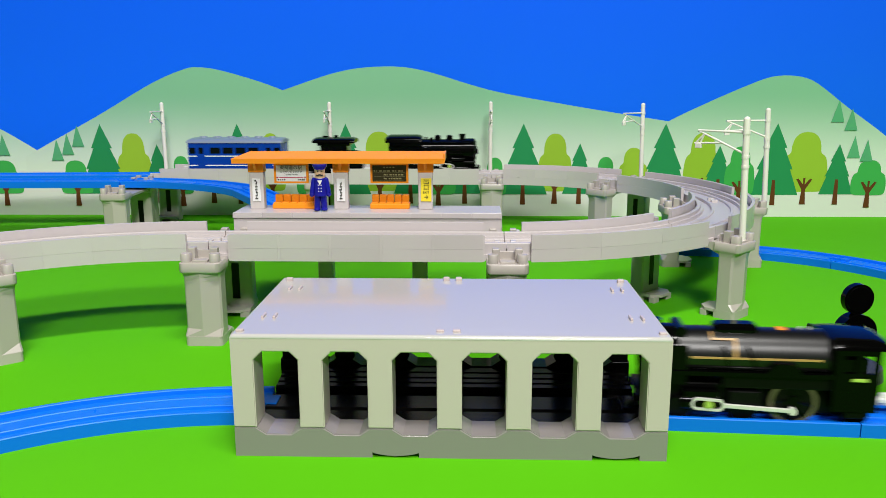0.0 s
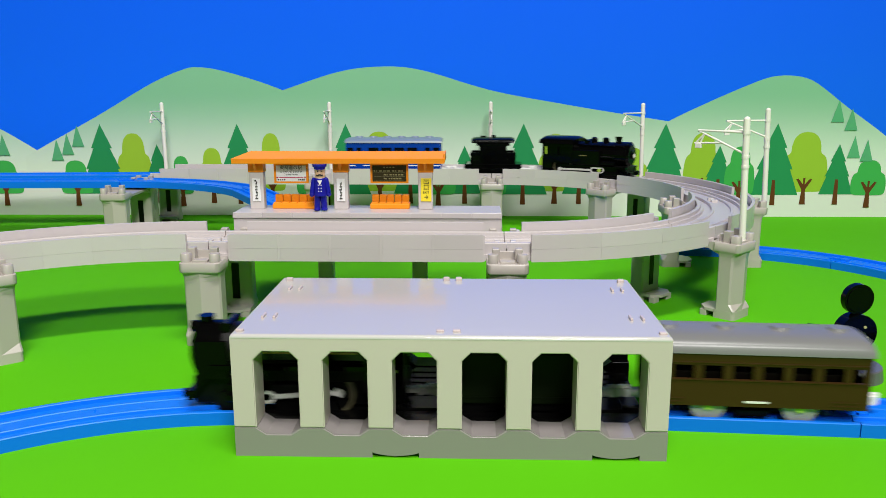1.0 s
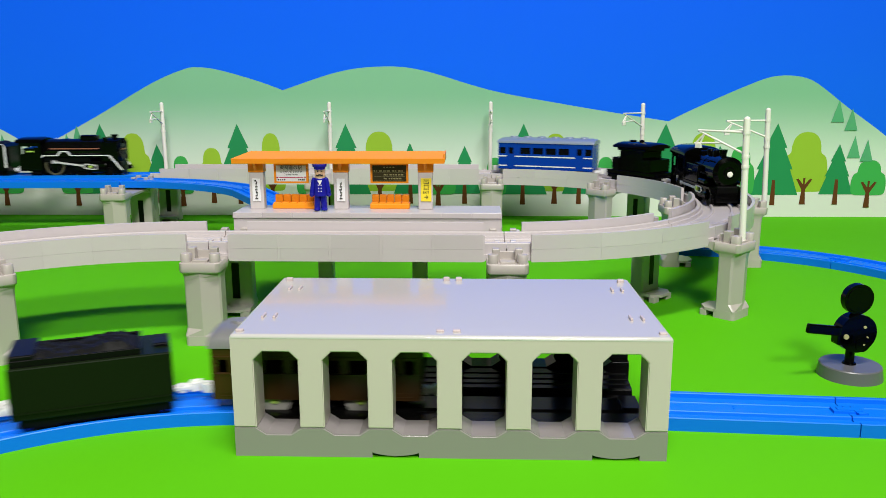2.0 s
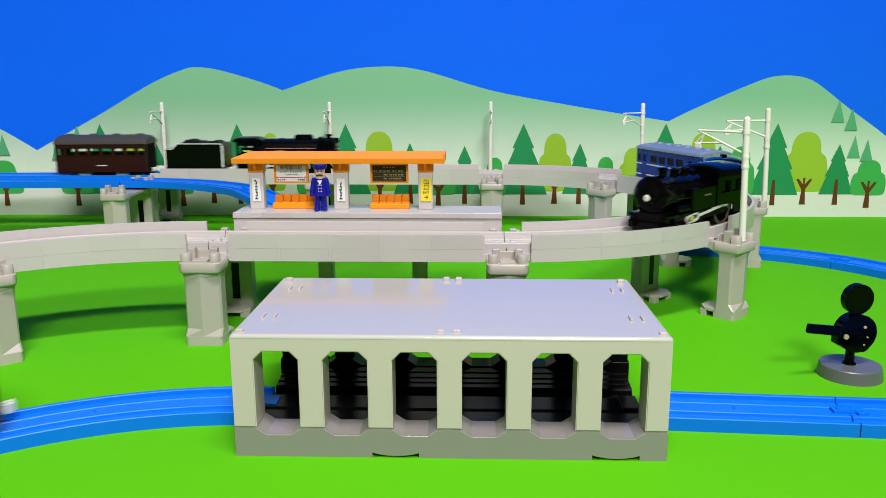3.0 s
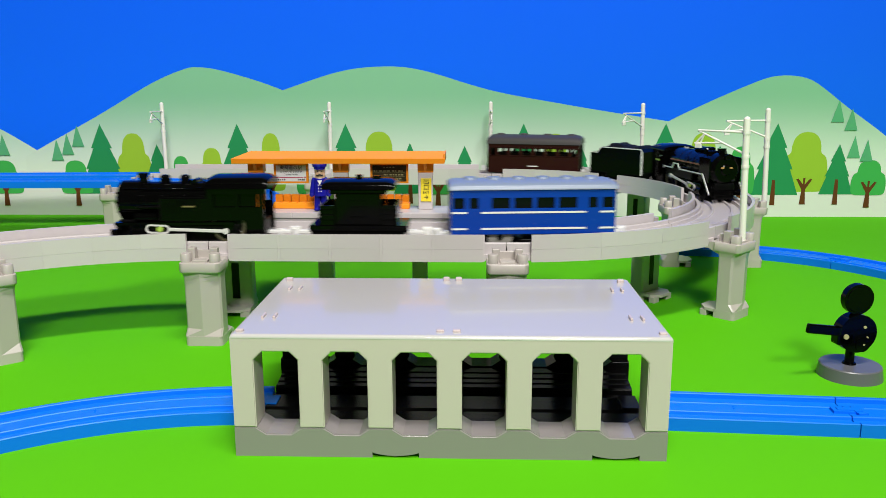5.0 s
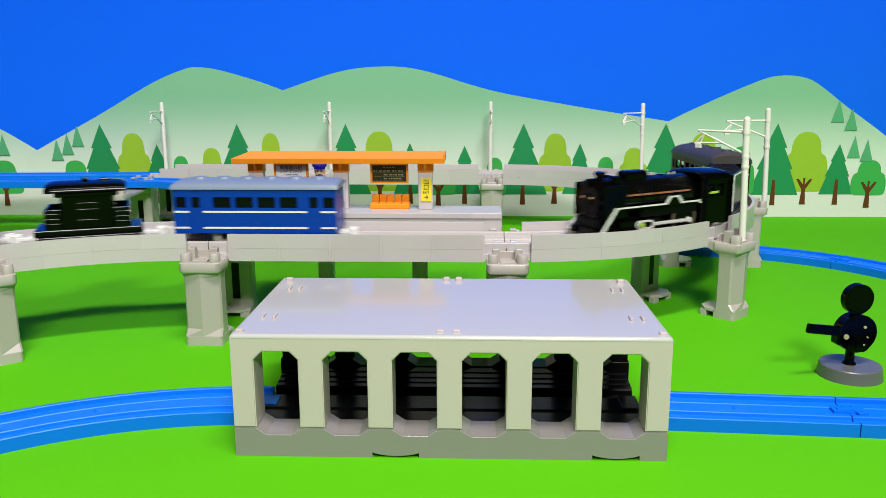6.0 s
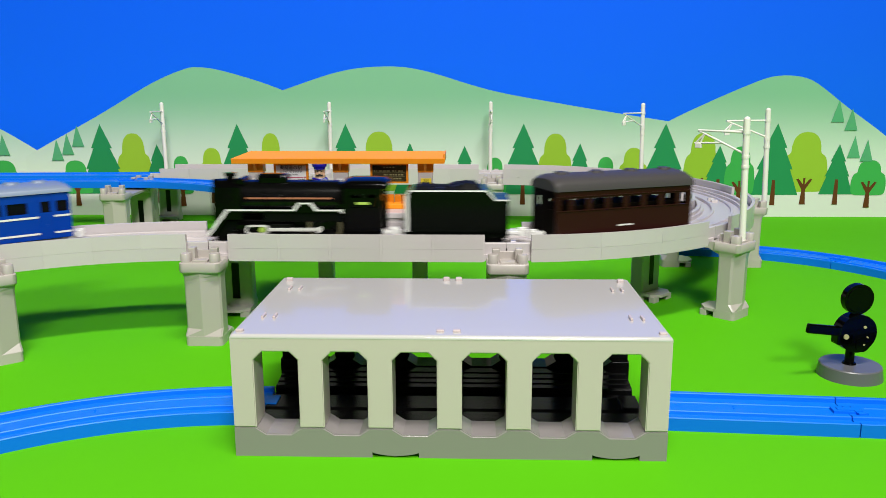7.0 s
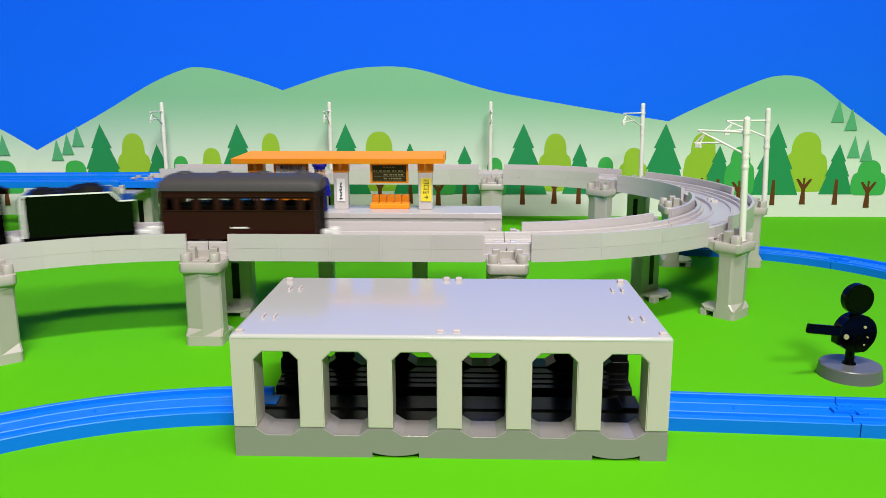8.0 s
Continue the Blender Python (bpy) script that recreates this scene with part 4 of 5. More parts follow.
def coach(name, label, body, roof, windows, doors, stripe=None, ribs=False, glazed=False, heights=(0.0068, 0.0280, 0.0364, 0.0422, 0.0530), h=0.060, plate=0.0108):
    """Passenger coach: pierced side walls, end walls, floor, roof with ventilators, wheels and couplings."""
    t = thing(name, Matrix(), label, "toy coach", "toy train vehicles")
    w = 0.0188
    z_lo, z_w0, z_w1, z_hi, z_top = heights
    bm = B()
    for k in (-1, 1):
        y0, y1 = sorted((k * w, k * (w - 0.0016)))
        box(bm, -h, h, y0, y1, z_lo, z_w0)
        box(bm, -h, h, y0, y1, z_w1, z_hi)
        spans = sorted(windows)
        xs = [-h, *[v for s in spans for v in s], h]
        for i in range(0, len(xs), 2):
            box(bm, xs[i], xs[i + 1], y0, y1, z_w0, z_w1)
        if ribs:
            for z in (z_w0 - 0.0006, z_w1 + 0.0012):
                box(bm, -h + 0.001, h - 0.001, min(k * w, k * (w + 0.0005)), max(k * w, k * (w + 0.0005)), z, z + 0.0006)
            for x in (-h + 0.0115, h - 0.0115):
                box(bm, x - 0.0072, x + 0.0072, min(k * w, k * (w + 0.0003)), max(k * w, k * (w + 0.0003)), z_lo + 0.0016, z_lo + 0.0022)
                box(bm, x - 0.0072, x + 0.0072, min(k * w, k * (w + 0.0003)), max(k * w, k * (w + 0.0003)), z_lo + 0.0036, z_lo + 0.0042)
    part("body", bm, body, t)
    for k in (-1, 1):
        bm = B()
        x0, x1 = sorted((k * h, k * (h - 0.0016)))
        box(bm, x0, x1, -w + 0.0016, w - 0.0016, z_lo, z_w0)
        box(bm, x0, x1, -w + 0.0016, w - 0.0016, z_w1, z_hi)
        for y0, y1 in (((-w + 0.0016, w - 0.0016),) if glazed else ((-w + 0.0016, -0.0125), (-0.006, 0.006), (0.0125, w - 0.0016))):
            box(bm, x0, x1, y0, y1, z_w0, z_w1)
        box(bm, k * h - 0.0003, k * h + 0.0007, -0.0058, 0.0058, z_lo + 0.001, z_hi - 0.002, 0.0003)
        # unglazed coaches: end walls blackened, as they stand turned from the light
        part("end_wall", bm, body if glazed else COACH_SHADE, t)
        coupling(t, k * (h - 0.004), k * 0.0125)
    part("floor_pan", box(B(), -h + 0.001, h - 0.001, -w + 0.0017, w - 0.0017, z_lo - 0.0006, z_lo + 0.0037), BLACK_MATT, t)
    if not glazed:
        # added block that stops the view through and darkens the window bottoms
        part("seat_block", box(B(), -h + 0.010, h - 0.010, -w + 0.005, w - 0.005, z_lo + 0.0037, z_w0 + 0.0026, 0.0006), COACH_SHADE, t, "dark block added inside to darken the lower windows")
    part("roof", arched(B(), -h - 0.0012, h + 0.0012, w + 0.0010, z_hi - 0.0004, z_top - z_hi), roof, t)
    vents = 6 if glazed else 4
    for k in range(vents):
        x = -0.044 + 0.088 * k / (vents - 1)
        part("ventilator", rod(B(), (x, 0, z_top - 0.0014), (x, 0, z_top + 0.0008), 0.0056, 0.0046, 18), roof, t)
    if glazed:
        for k in (-1, 1):
            for x0, x1 in windows:
                part("window_pane", box(B(), x0 - 0.0004, x1 + 0.0004, min(k * (w - 0.0020), k * (w - 0.0010)), max(k * (w - 0.0020), k * (w - 0.0010)), z_w0 - 0.0004, z_w1 + 0.0004), GLASS_DARK, t, "dark window pane")
    for x0, x1 in doors:
        for k in (-1, 1):
            y0, y1 = sorted((k * (w - 0.0001), k * (w + 0.0004)))
            bm = B()
            box(bm, x0, x0 + 0.0007, y0, y1, z_lo + 0.001, z_hi - 0.001)
            box(bm, x1 - 0.0007, x1, y0, y1, z_lo + 0.001, z_hi - 0.001)
            box(bm, x0, x1, y0, y1, z_hi - 0.0018, z_hi - 0.001)
            part("door_frame", bm, body, t)
    if stripe:
        for k in (-1, 1):
            y0, y1 = sorted((k * (w - 0.0001), k * (w + 0.0003)))
            for z in (0.0146, 0.0262):
                xs = [-h + 0.0006, *[v for s in sorted(doors) for v in (s[0] - 0.0006, s[1] + 0.0006)], h - 0.0006]
                for i in range(0, len(xs), 2):
                    if xs[i + 1] - xs[i] > 0.002:
                        part("stripe", box(B(), xs[i], xs[i + 1], y0, y1, z, z + 0.0013), stripe, t, "white painted stripe")
    else:
        for k in (-1, 1):
            y0, y1 = sorted((k * (w - 0.0001), k * (w + 0.0003)))
            part("number_plate", box(B(), -0.006, 0.006, y0, y1, plate, plate + 0.0011), WHITE, t, "white lettering bar")
    for x in (-0.0235, 0.0235):
        for k in (-1, 1):
            wheel(t, x, k * 0.0138, 0.0088, WHEEL_GREY, None, False, 0.003)
            bm = rod(B(), (x, k * 0.0152, 0.0088), (x, k * 0.0168, 0.0088), 0.0022, None, 12)
            part("axle_pin", bm, PIN_GREEN if body is BROWN else BLACK_MATT, t)
        part("bogie", box(B(), x - 0.0135, x + 0.0135, -0.0100, 0.0100, 0.0030, 0.0065, 0.0008), BLACK_MATT, t)
    part("underframe", box(B(), -0.009, 0.009, -0.0135, 0.0135, 0.0025, 0.0065, 0.0008), BLACK_MATT, t)
    return t


def tender(name, label, half, edge, body, low=0.0):
    t = thing(name, Matrix(), label, "toy tender", "toy train vehicles")
    w = 0.0180
    rng = random.Random(7)
    prof = [(half, 0.0085), (-half, 0.0085), (-half, 0.0360), (-half + 0.009, 0.0360), (-half + 0.015, 0.0425), (half - 0.004, 0.0425), (half, 0.0390)]
    prof = [(x, z - low if z > 0.02 else z) for x, z in prof]
    if edge:
        part("body", prism(B(), prof, -w, w), body, t)
    else:
        # plain box with a lower bunker set in from its sides
        part("body", box(B(), -half + 0.0010, half, -w, w, 0.0085, 0.0366, 0.0008), body, t)
        bm = B()
        for k in (-1, 1):
            box(bm, -half + 0.0160, half - 0.0005, *sorted((k * (w - 0.0032), k * (w - 0.0020))), 0.0360, 0.0402, 0.0004)
        box(bm, -half + 0.0160, -half + 0.0172, -w + 0.0032, w - 0.0032, 0.0360, 0.0402, 0.0003)
        box(bm, half - 0.0130, half - 0.0005, -w + 0.0026, w - 0.0026, 0.0360, 0.0425, 0.0008)
        part("bunker", bm, BLACK_MATT, t)
        part("water_hatch", box(B(), -half + 0.0020, -half + 0.0100, -0.0060, 0.0060, 0.0360, 0.0385, 0.0008), BLACK_MATT, t)
    for k in (-1, 1):
        part("ledge", box(B(), -half + 0.001, half - 0.001, *sorted((k * (w - 0.0002), k * (w + 0.0006))), 0.0120, 0.0128), body, t)
    # heap of coal: an uneven sheet that falls to its rim
    bm, nx, ny = B(), 22, 12
    grid = []
    for i in range(nx + 1):
        row = []
        for q in range(ny + 1):
            u, v = i / nx, q / ny
            edge_fall = min(u, 1 - u, 0.12) / 0.12 * min(v, 1 - v, 0.15) / 0.15
            z = (0.0415 if edge else 0.0412) - low + edge_fall * (0.0026 + 0.0014 * math.sin(7 * u + 2) + 0.0016 * rng.random())
            row.append(bm.verts.new((half - 0.005 - u * (2 * half - 0.0225), (v - 0.5) * 2 * (w - (0.0022 if edge else 0.0033)), z)))
        grid.append(row)
    for i in range(nx):
        for q in range(ny):
            bm.faces.new((grid[i][q], grid[i + 1][q], grid[i + 1][q + 1], grid[i][q + 1]))
    bmesh.ops.recalc_face_normals(bm, faces=bm.faces)
    bmesh.ops.solidify(bm, geom=bm.faces[:], thickness=0.001)
    part("coal", bm, COAL, t, "uneven black coal load")
    part("underframe", box(B(), -half + 0.003, half - 0.003, -0.0150, 0.0150, 0.0030, 0.0085, 0.001), BLACK_MATT, t)
    if edge:
        line = [(x, z - low if z > 0.02 else z) for x, z in [(-half, 0.0360), (-half + 0.009, 0.0360), (-half + 0.015, 0.0425), (half - 0.004, 0.0425), (half - 0.001, 0.0390), (half - 0.001, 0.0130)]]
        for k in (-1, 1):
            bm = B()
            for (xa, za), (xb, zb) in zip(line, line[1:]):
                d = Vector((xb - xa, zb - za)).normalized() * 0.0003
                wide = 0.0022 if abs(d.x) < 1e-5 else 0.0010
                nx, nz = (wide * d.y / 0.0003, -wide * d.x / 0.0003)
                prism(bm, [(xa - d.x, za - d.y), (xb + d.x, zb + d.y), (xb + d.x + nx, zb + d.y + nz), (xa - d.x + nx, za - d.y + nz)], k * (w - 0.0004), k * (w + 0.0005))
            part("edge_line", bm, edge, t, "white painted edge line")
    for x in (-half + 0.015, half - 0.015):
        for k in (-1, 1):
            wheel(t, x, k * 0.0135, 0.0078)
    coupling(t, -half + 0.002, -0.0125)
    coupling(t, half - 0.002, 0.010)
    return t


def brake_van(name, label):
    """Short goods brake van: cabin, arched roof, railed end platforms."""
    t = thing(name, Matrix(), label, "toy brake van", "toy train vehicles")
    part("chassis", box(B(), -0.0355, 0.0355, -0.0170, 0.0170, 0.0120, 0.0168, 0.0006), BLACK, t)
    part("sole_bar", box(B(), -0.0335, 0.0335, -0.0178, 0.0178, 0.0080, 0.0120, 0.0005), BLACK, t)
    part("underframe", box(B(), -0.0250, 0.0250, -0.0140, 0.0140, 0.0030, 0.0080, 0.0008), BLACK_MATT, t)
    part("cabin", box(B(), -0.0168, 0.0168, -0.0162, 0.0162, 0.0168, 0.0430, 0.0008), BLACK, t)
    part("cornice", box(B(), -0.0205, 0.0205, -0.0170, 0.0170, 0.0395, 0.0430, 0.0008), BLACK, t)
    part("roof", arched(B(), -0.0265, 0.0265, 0.0182, 0.0428, 0.0066), BLACK, t)
    part("stove_pipe", box(B(), -0.0015, 0.0030, -0.0022, 0.0022, 0.0480, 0.0516, 0.0006), BLACK, t)
    part("tail_vent", box(B(), -0.0155, -0.0090, -0.0028, 0.0028, 0.0482, 0.0508, 0.0006), BLACK, t)
    for k in (-1, 1):
        part("platform_panel", box(B(), *sorted((k * 0.0264, k * 0.0280)), -0.0165, 0.0165, 0.0168, 0.0312, 0.0004), BLACK, t)
        for y in (-1, 1):
            part("side_panel", box(B(), *sorted((k * 0.0169, k * 0.0264)), *sorted((y * 0.0152, y * 0.0166)), 0.0168, 0.0312, 0.0003), BLACK, t)
            for z in (0.0205, 0.0240, 0.0275):
                part("rail_strip", box(B(), *sorted((k * 0.0180, k * 0.0284)), *sorted((y * 0.0164, y * 0.0171)), z, z + 0.0009, 0.0002), BLACK, t)
            part("step", box(B(), k * 0.0235 - 0.004, k * 0.0235 + 0.004, min(y * 0.0150, y * 0.0180), max(y * 0.0150, y * 0.0180), 0.0045, 0.0080, 0.0005), BLACK_MATT, t)
            wheel(t, k * 0.0175, y * 0.0135, 0.0080)
        coupling(t, k * 0.030, k * 0.0185)
    for y in (-1, 1):
        for z in (0.0225, 0.0300, 0.0345):
            part("cabin_ledge", box(B(), -0.0060, 0.0060, *sorted((y * 0.0160, y * 0.0166)), z, z + 0.0008, 0.0002), BLACK, t)
    return t


WHEEL_R, CRANK = 0.0122, 0.0042
rolling = []


def engine(name, label, line=None, band=None, tank=False, lift=0.0, tread=WHEEL_R, phase=0.0, wheel_x=-0.0150, pin_x=0.0305):
    """Steam engine: frame, boiler, smokebox, cab, domes, cylinders, driving wheels and side rods."""
    t = thing(name, Matrix(), label, "toy locomotive", "toy train vehicles")
    f = 0.0565 if tank else 0.0630 if line else 0.0665
    c_front = -0.0120 if tank else -0.0280
    r, zc = (0.0140, 0.0325) if tank else (0.0148, 0.0328)
    part("frame", box(B(), -0.0525, f - 0.002, -0.0105, 0.0105, 0.0040, 0.0200, 0.0012), BLACK_MATT, t)
    bm = B()
    rod(bm, (c_front - 0.002, 0, zc), (f - 0.016, 0, zc), r, None, 36)
    part("boiler", bm, BLACK if tank else BOILER_DARK if line else BOILER_BLACK, t)
    for x in (-0.009, 0.004, 0.020, 0.034):
        part("boiler_ring", rod(B(), (x - 0.0004, 0, zc), (x + 0.0004, 0, zc), r + 0.0003, None, 36), BLACK if tank else BOILER_DARK if line else BOILER_BLACK, t)
    bm = B()
    rod(bm, (f - 0.020, 0, zc), (f - 0.004, 0, zc), r + 0.0010, None, 36)
    rod(bm, (f - 0.004, 0, zc), (f - 0.0015, 0, zc), r + 0.0006, r - 0.003, 36)
    rod(bm, (f - 0.0018, 0, zc), (f - 0.0004, 0, zc), 0.0060, 0.0045, 24)
    for i in range(10):
        a = math.pi * i / 5
        rod(bm, (f - 0.004, 0.0118 * math.cos(a), zc + 0.0118 * math.sin(a)), (f - 0.0018, 0.0118 * math.cos(a), zc + 0.0118 * math.sin(a)), 0.0007, None, 8)
    part("smokebox", bm, BLACK, t)
    lz = zc - 0.001 if tank else 0.0452
    bm = rod(B(), (f - 0.0035, 0, lz), (f + 0.0008, 0, lz), 0.0032, None, 16)
    lamp = part("headlamp", bm, BLACK, t)
    part("lens", rod(B(), (f + 0.0008, 0, lz), (f + 0.0013, 0, lz), 0.0027, 0.0020, 16), BLACK if line else CREAM, lamp, "" if line else "cream headlamp lens")
    part("buffer_beam", box(B(), f - 0.0035, f + 0.0005, -0.0165, 0.0165, 0.0080, 0.0135, 0.0006), BLACK, t)
    for k in (-1, 1):
        part("buffer", rod(B(), (f, k * 0.0115, 0.0108), (f + 0.003, k * 0.0115, 0.0108), 0.0022, 0.0026, 14), BLACK, t)
    # running board and side aprons
    for k in (-1, 1):
        y0, y1 = sorted((k * 0.0090, k * 0.0180))
        part("running_board", prism(B(), [(-0.034, 0.0285), (-0.016, 0.0285), (-0.012, 0.0335), (-0.002, 0.0335), (0.002, 0.0285), (f - 0.014, 0.0285), (f - 0.002, 0.0105), (f - 0.004, 0.0100), (f - 0.016, 0.0262), (-0.034, 0.0262)] if not tank else
                                    [(-0.032, 0.0190), (f - 0.002, 0.0190), (f - 0.002, 0.0170), (-0.032, 0.0170)], y0, y1), BLACK, t)
        y0, y1 = sorted((k * 0.0100, k * 0.0160))
        bm = box(B(), -0.034, 0.024, y0, y1, 0.0190 if not tank else 0.0120, 0.0265 if not tank else 0.0172, 0.0010)
        box(bm, 0.004, 0.020, y0, y1, 0.0085, 0.0175, 0.0006)
        part("side_apron", bm, BLACK_MATT, t)
        part("cylinder_block", rod(box(B(), 0.0250, 0.0440, min(k * 0.011, k * 0.0168), max(k * 0.011, k * 0.0168), 0.0065, 0.0180, 0.0012), (0.0250, k * 0.0135, 0.0105), (0.0440, k * 0.0135, 0.0105), 0.0046, None, 20), BLACK, t)
        part("pipe", rod(B(), (c_front, k * 0.0148, 0.0300), (f - 0.018, k * 0.0148, 0.0300), 0.0008, None, 8), BLACK_MATT, t)
        if line is WHITE:
            pts = [(-0.052, 0.0270), (-0.034, 0.0270), (-0.034, 0.0285), (-0.016, 0.0285), (-0.012, 0.0335), (-0.002, 0.0335), (0.002, 0.0285), (f - 0.013, 0.0285), (f + 0.0015, 0.0105)]
            bm = B()
            for (xa, za), (xb, zb) in zip(pts, pts[1:]):
                d = Vector((xb - xa, zb - za)).normalized()
                wd = 0.0011 if abs(d.y) < 0.1 else 0.0019
                prism(bm, [(xa - d.x * 0.0003, za - d.y * 0.0003), (xb + d.x * 0.0003, zb + d.y * 0.0003), (xb + d.x * 0.0003 + d.y * wd, zb + d.y * 0.0003 - d.x * wd), (xa - d.x * 0.0003 + d.y * wd, za - d.y * 0.0003 - d.x * wd)], k * 0.0178, k * 0.0185)
            part("edge_line", bm, WHITE, t, "white painted footplate line")
        if band:
            y = k * (r + 0.0004) * 0.985
            if line:
                part("boiler_line", box(B(), -0.026, 0.036, min(y, y - k * 0.001), max(y, y - k * 0.001), 0.0355, 0.0367), band, t, "painted boiler line")
            else:
                part("boiler_line", box(B(), -0.026, 0.0404, min(y, y - k * 0.001), max(y, y - k * 0.001), 0.0345, 0.0356), band, t, "painted boiler line")
            bm = B()
            n = 8
            for xa, xb, lo, hi in ((0.0168, 0.0186, 8, 47), (0.0168, 0.0300, 45, 50), (0.0288, 0.0300, 50, 66)):
                for i in range(n):
                    a0, a1 = (math.radians(lo + (hi - lo) * (i + d) / n) for d in (0, 1))
                    v = [bm.verts.new((x, k * (r + 0.0006) * math.cos(a), zc + (r + 0.0006) * math.sin(a))) for a in (a0, a1) for x in (xa, xb)]
                    bm.faces.new((v[0], v[1], v[3], v[2]))
            if not line:
                part("boiler_band", bm, band, t, "gold-painted pipe on the boiler")
            else:
                bm.free()
                part("smokebox_mark", box(B(), f - 0.0012, f - 0.0002, k * 0.0045 - 0.0016, k * 0.0045 + 0.0016, zc + 0.0015, zc + 0.0030, 0.0002), GOLD, t, "small gold mark")
    c0, c1, w = (-f, -0.0130, 0.0186) if tank else (-0.0655 if line else -0.0565, -0.0350 if line else -0.0310, 0.0186)
    hump = [(0.0142 * math.cos(math.pi * q / 16), 0.0320 + 0.0142 * math.sin(math.pi * q / 16)) for q in range(17)]
    part("firebox", prism(B(), [*hump, (-0.0142, 0.0200), (0.0142, 0.0200)], c1 - 0.003, c1 + 0.010, "x"), BLACK, t)
    # cab with window openings, darkened by an added black block inside
    cab, cab_top = B(), 0.0440 if tank or line else 0.0426
    for k in (-1, 1):
        y0, y1 = sorted((k * w, k * (w - 0.0014)))
        box(cab, c0 + 0.003, c1, y0, y1, 0.0205 if tank else 0.0090, 0.0300)
        if tank:
            box(cab, c0 + 0.003, -0.0400, y0, y1, 0.0090, 0.0205)
        box(cab, c0 + 0.003, c1, y0, y1, 0.0395, cab_top)
        for x0, x1 in ((c0 + 0.003, c0 + 0.0065), ((c0 + c1) / 2 - 0.001, (c0 + c1) / 2 + 0.002), (c1 - 0.0045, c1)):
            box(cab, x0, x1, y0, y1, 0.0300, 0.0395)
    box(cab, c1 - 0.0014, c1, -w + 0.0014, w - 0.0014, 0.0200, cab_top)
    box(cab, c0 + 0.008, c1 - 0.0014, -w + (0.0024 if tank else 0.0014), w - (0.0024 if tank else 0.0014), 0.0205 if tank else 0.0090, 0.0435 if tank else 0.0370)
    part("cab", cab, BLACK, t)
    part("cab_roof", arched(B(), c0 - 0.001, c1 + 0.001, w + (0.0012 if tank else 0.0006), 0.0432 if tank else 0.0438 if line else 0.0424, 0.0092 if tank else 0.0066 if line else 0.0056), BLACK, t)
    for k in (-1, 1):
        part("name_plate", box(B(), *((-0.0040, 0.0050) if tank else (-0.0530, -0.0440) if line else (-0.0475, -0.0400)), *sorted((k * (0.0177 if tank else w), k * (0.0182 if tank else w + 0.0004))), *((0.0300, 0.0312) if tank else (0.0322, 0.0340) if line else (0.0256, 0.0274)), 0.0002), PLATE_DIM if tank else PIN_GREEN, t, "small pale plate")
        part("cab_step", box(B(), -0.050, -0.038, min(k * 0.0135, k * 0.0172), max(k * 0.0135, k * 0.0172), 0.0045, 0.0090, 0.0008), BLACK_MATT, t)
    if tank:
        for k in (-1, 1):
            y0, y1 = sorted((k * 0.0095, k * 0.0178))
            part("side_tank", box(B(), -0.0140, 0.0220, y0, y1, 0.0190, 0.0372, 0.0012), BLACK, t)
        part("chimney", rod(rod(B(), (0.0375, 0, 0.044), (0.0375, 0, 0.0500), 0.0032, 0.0034, 18), (0.0375, 0, 0.0495), (0.0375, 0, 0.0532), 0.0036, 0.0044, 18), BLACK, t)
        part("generator", rod(B(), (-0.0010, -0.0070, 0.0465), (-0.0010, 0.0050, 0.0465), 0.0024, None, 14), BLACK, t)
        for x in (-0.0062, -0.0092):
            part("safety_valve", rod(B(), (x, 0, 0.045), (x, 0, 0.0492), 0.0011, 0.0009, 12), BLACK, t)
        for k in (-1, 1):
            part("handrail", rod(B(), (-0.010, k * 0.0118, 0.0428), (f - 0.008, k * 0.0118, 0.0428), 0.0005, None, 8), BLACK, t)
            part("front_step", box(B(), f - 0.0060, f - 0.0020, *sorted((k * 0.0110, k * 0.0165)), 0.0135, 0.0190, 0.0006), BLACK, t)
            part("air_tank", rod(B(), (0.0240, k * 0.0150, 0.0225), (0.0400, k * 0.0150, 0.0225), 0.0030, None, 16), BLACK, t)
        for x, rr in ((0.0215, 0.0037), (0.0068, 0.0037)):
            bm = rod(B(), (x, 0, 0.043), (x, 0, 0.0500), rr + 0.0006, rr, 18)
            ball(bm, (x, 0, 0.0500), rr, 1, 1, 0.5)
            part("dome", bm, BLACK, t)
    else:
        cx, cz = (f - 0.012, 0.0) if line else (f - 0.008, -0.0014)
        part("chimney", rod(rod(B(), (cx, 0, 0.044), (cx, 0, 0.0510 + cz), 0.0034, 0.0032, 18), (cx, 0, 0.0505 + cz), (cx, 0, 0.0530 + cz), 0.0042, 0.0044, 18), BLACK, t)
        part("dome_casing", box(B(), *((0.0080, 0.0310) if line else (0.0040, 0.0275)), -0.0062, 0.0062, 0.0430, 0.0525 if line else 0.0505, 0.0028), BLACK, t)
        part("feed_heater", rod(B(), (f - 0.0215, -0.0095, 0.0470), (f - 0.0215, 0.0095, 0.0470), 0.0030, None, 16), BLACK, t)
        part("power_switch", box(B(), -0.0110, -0.0060, -0.0026, 0.0026, 0.0462, 0.0480, 0.0004), ORANGE if band is GOLD else BLACK, t, "small switch on the boiler")
        for x in (-0.0180, -0.0230):
            part("safety_valve", rod(B(), (x, 0, 0.045), (x, 0, 0.0488), 0.0010, 0.0008, 12), STEEL, t)
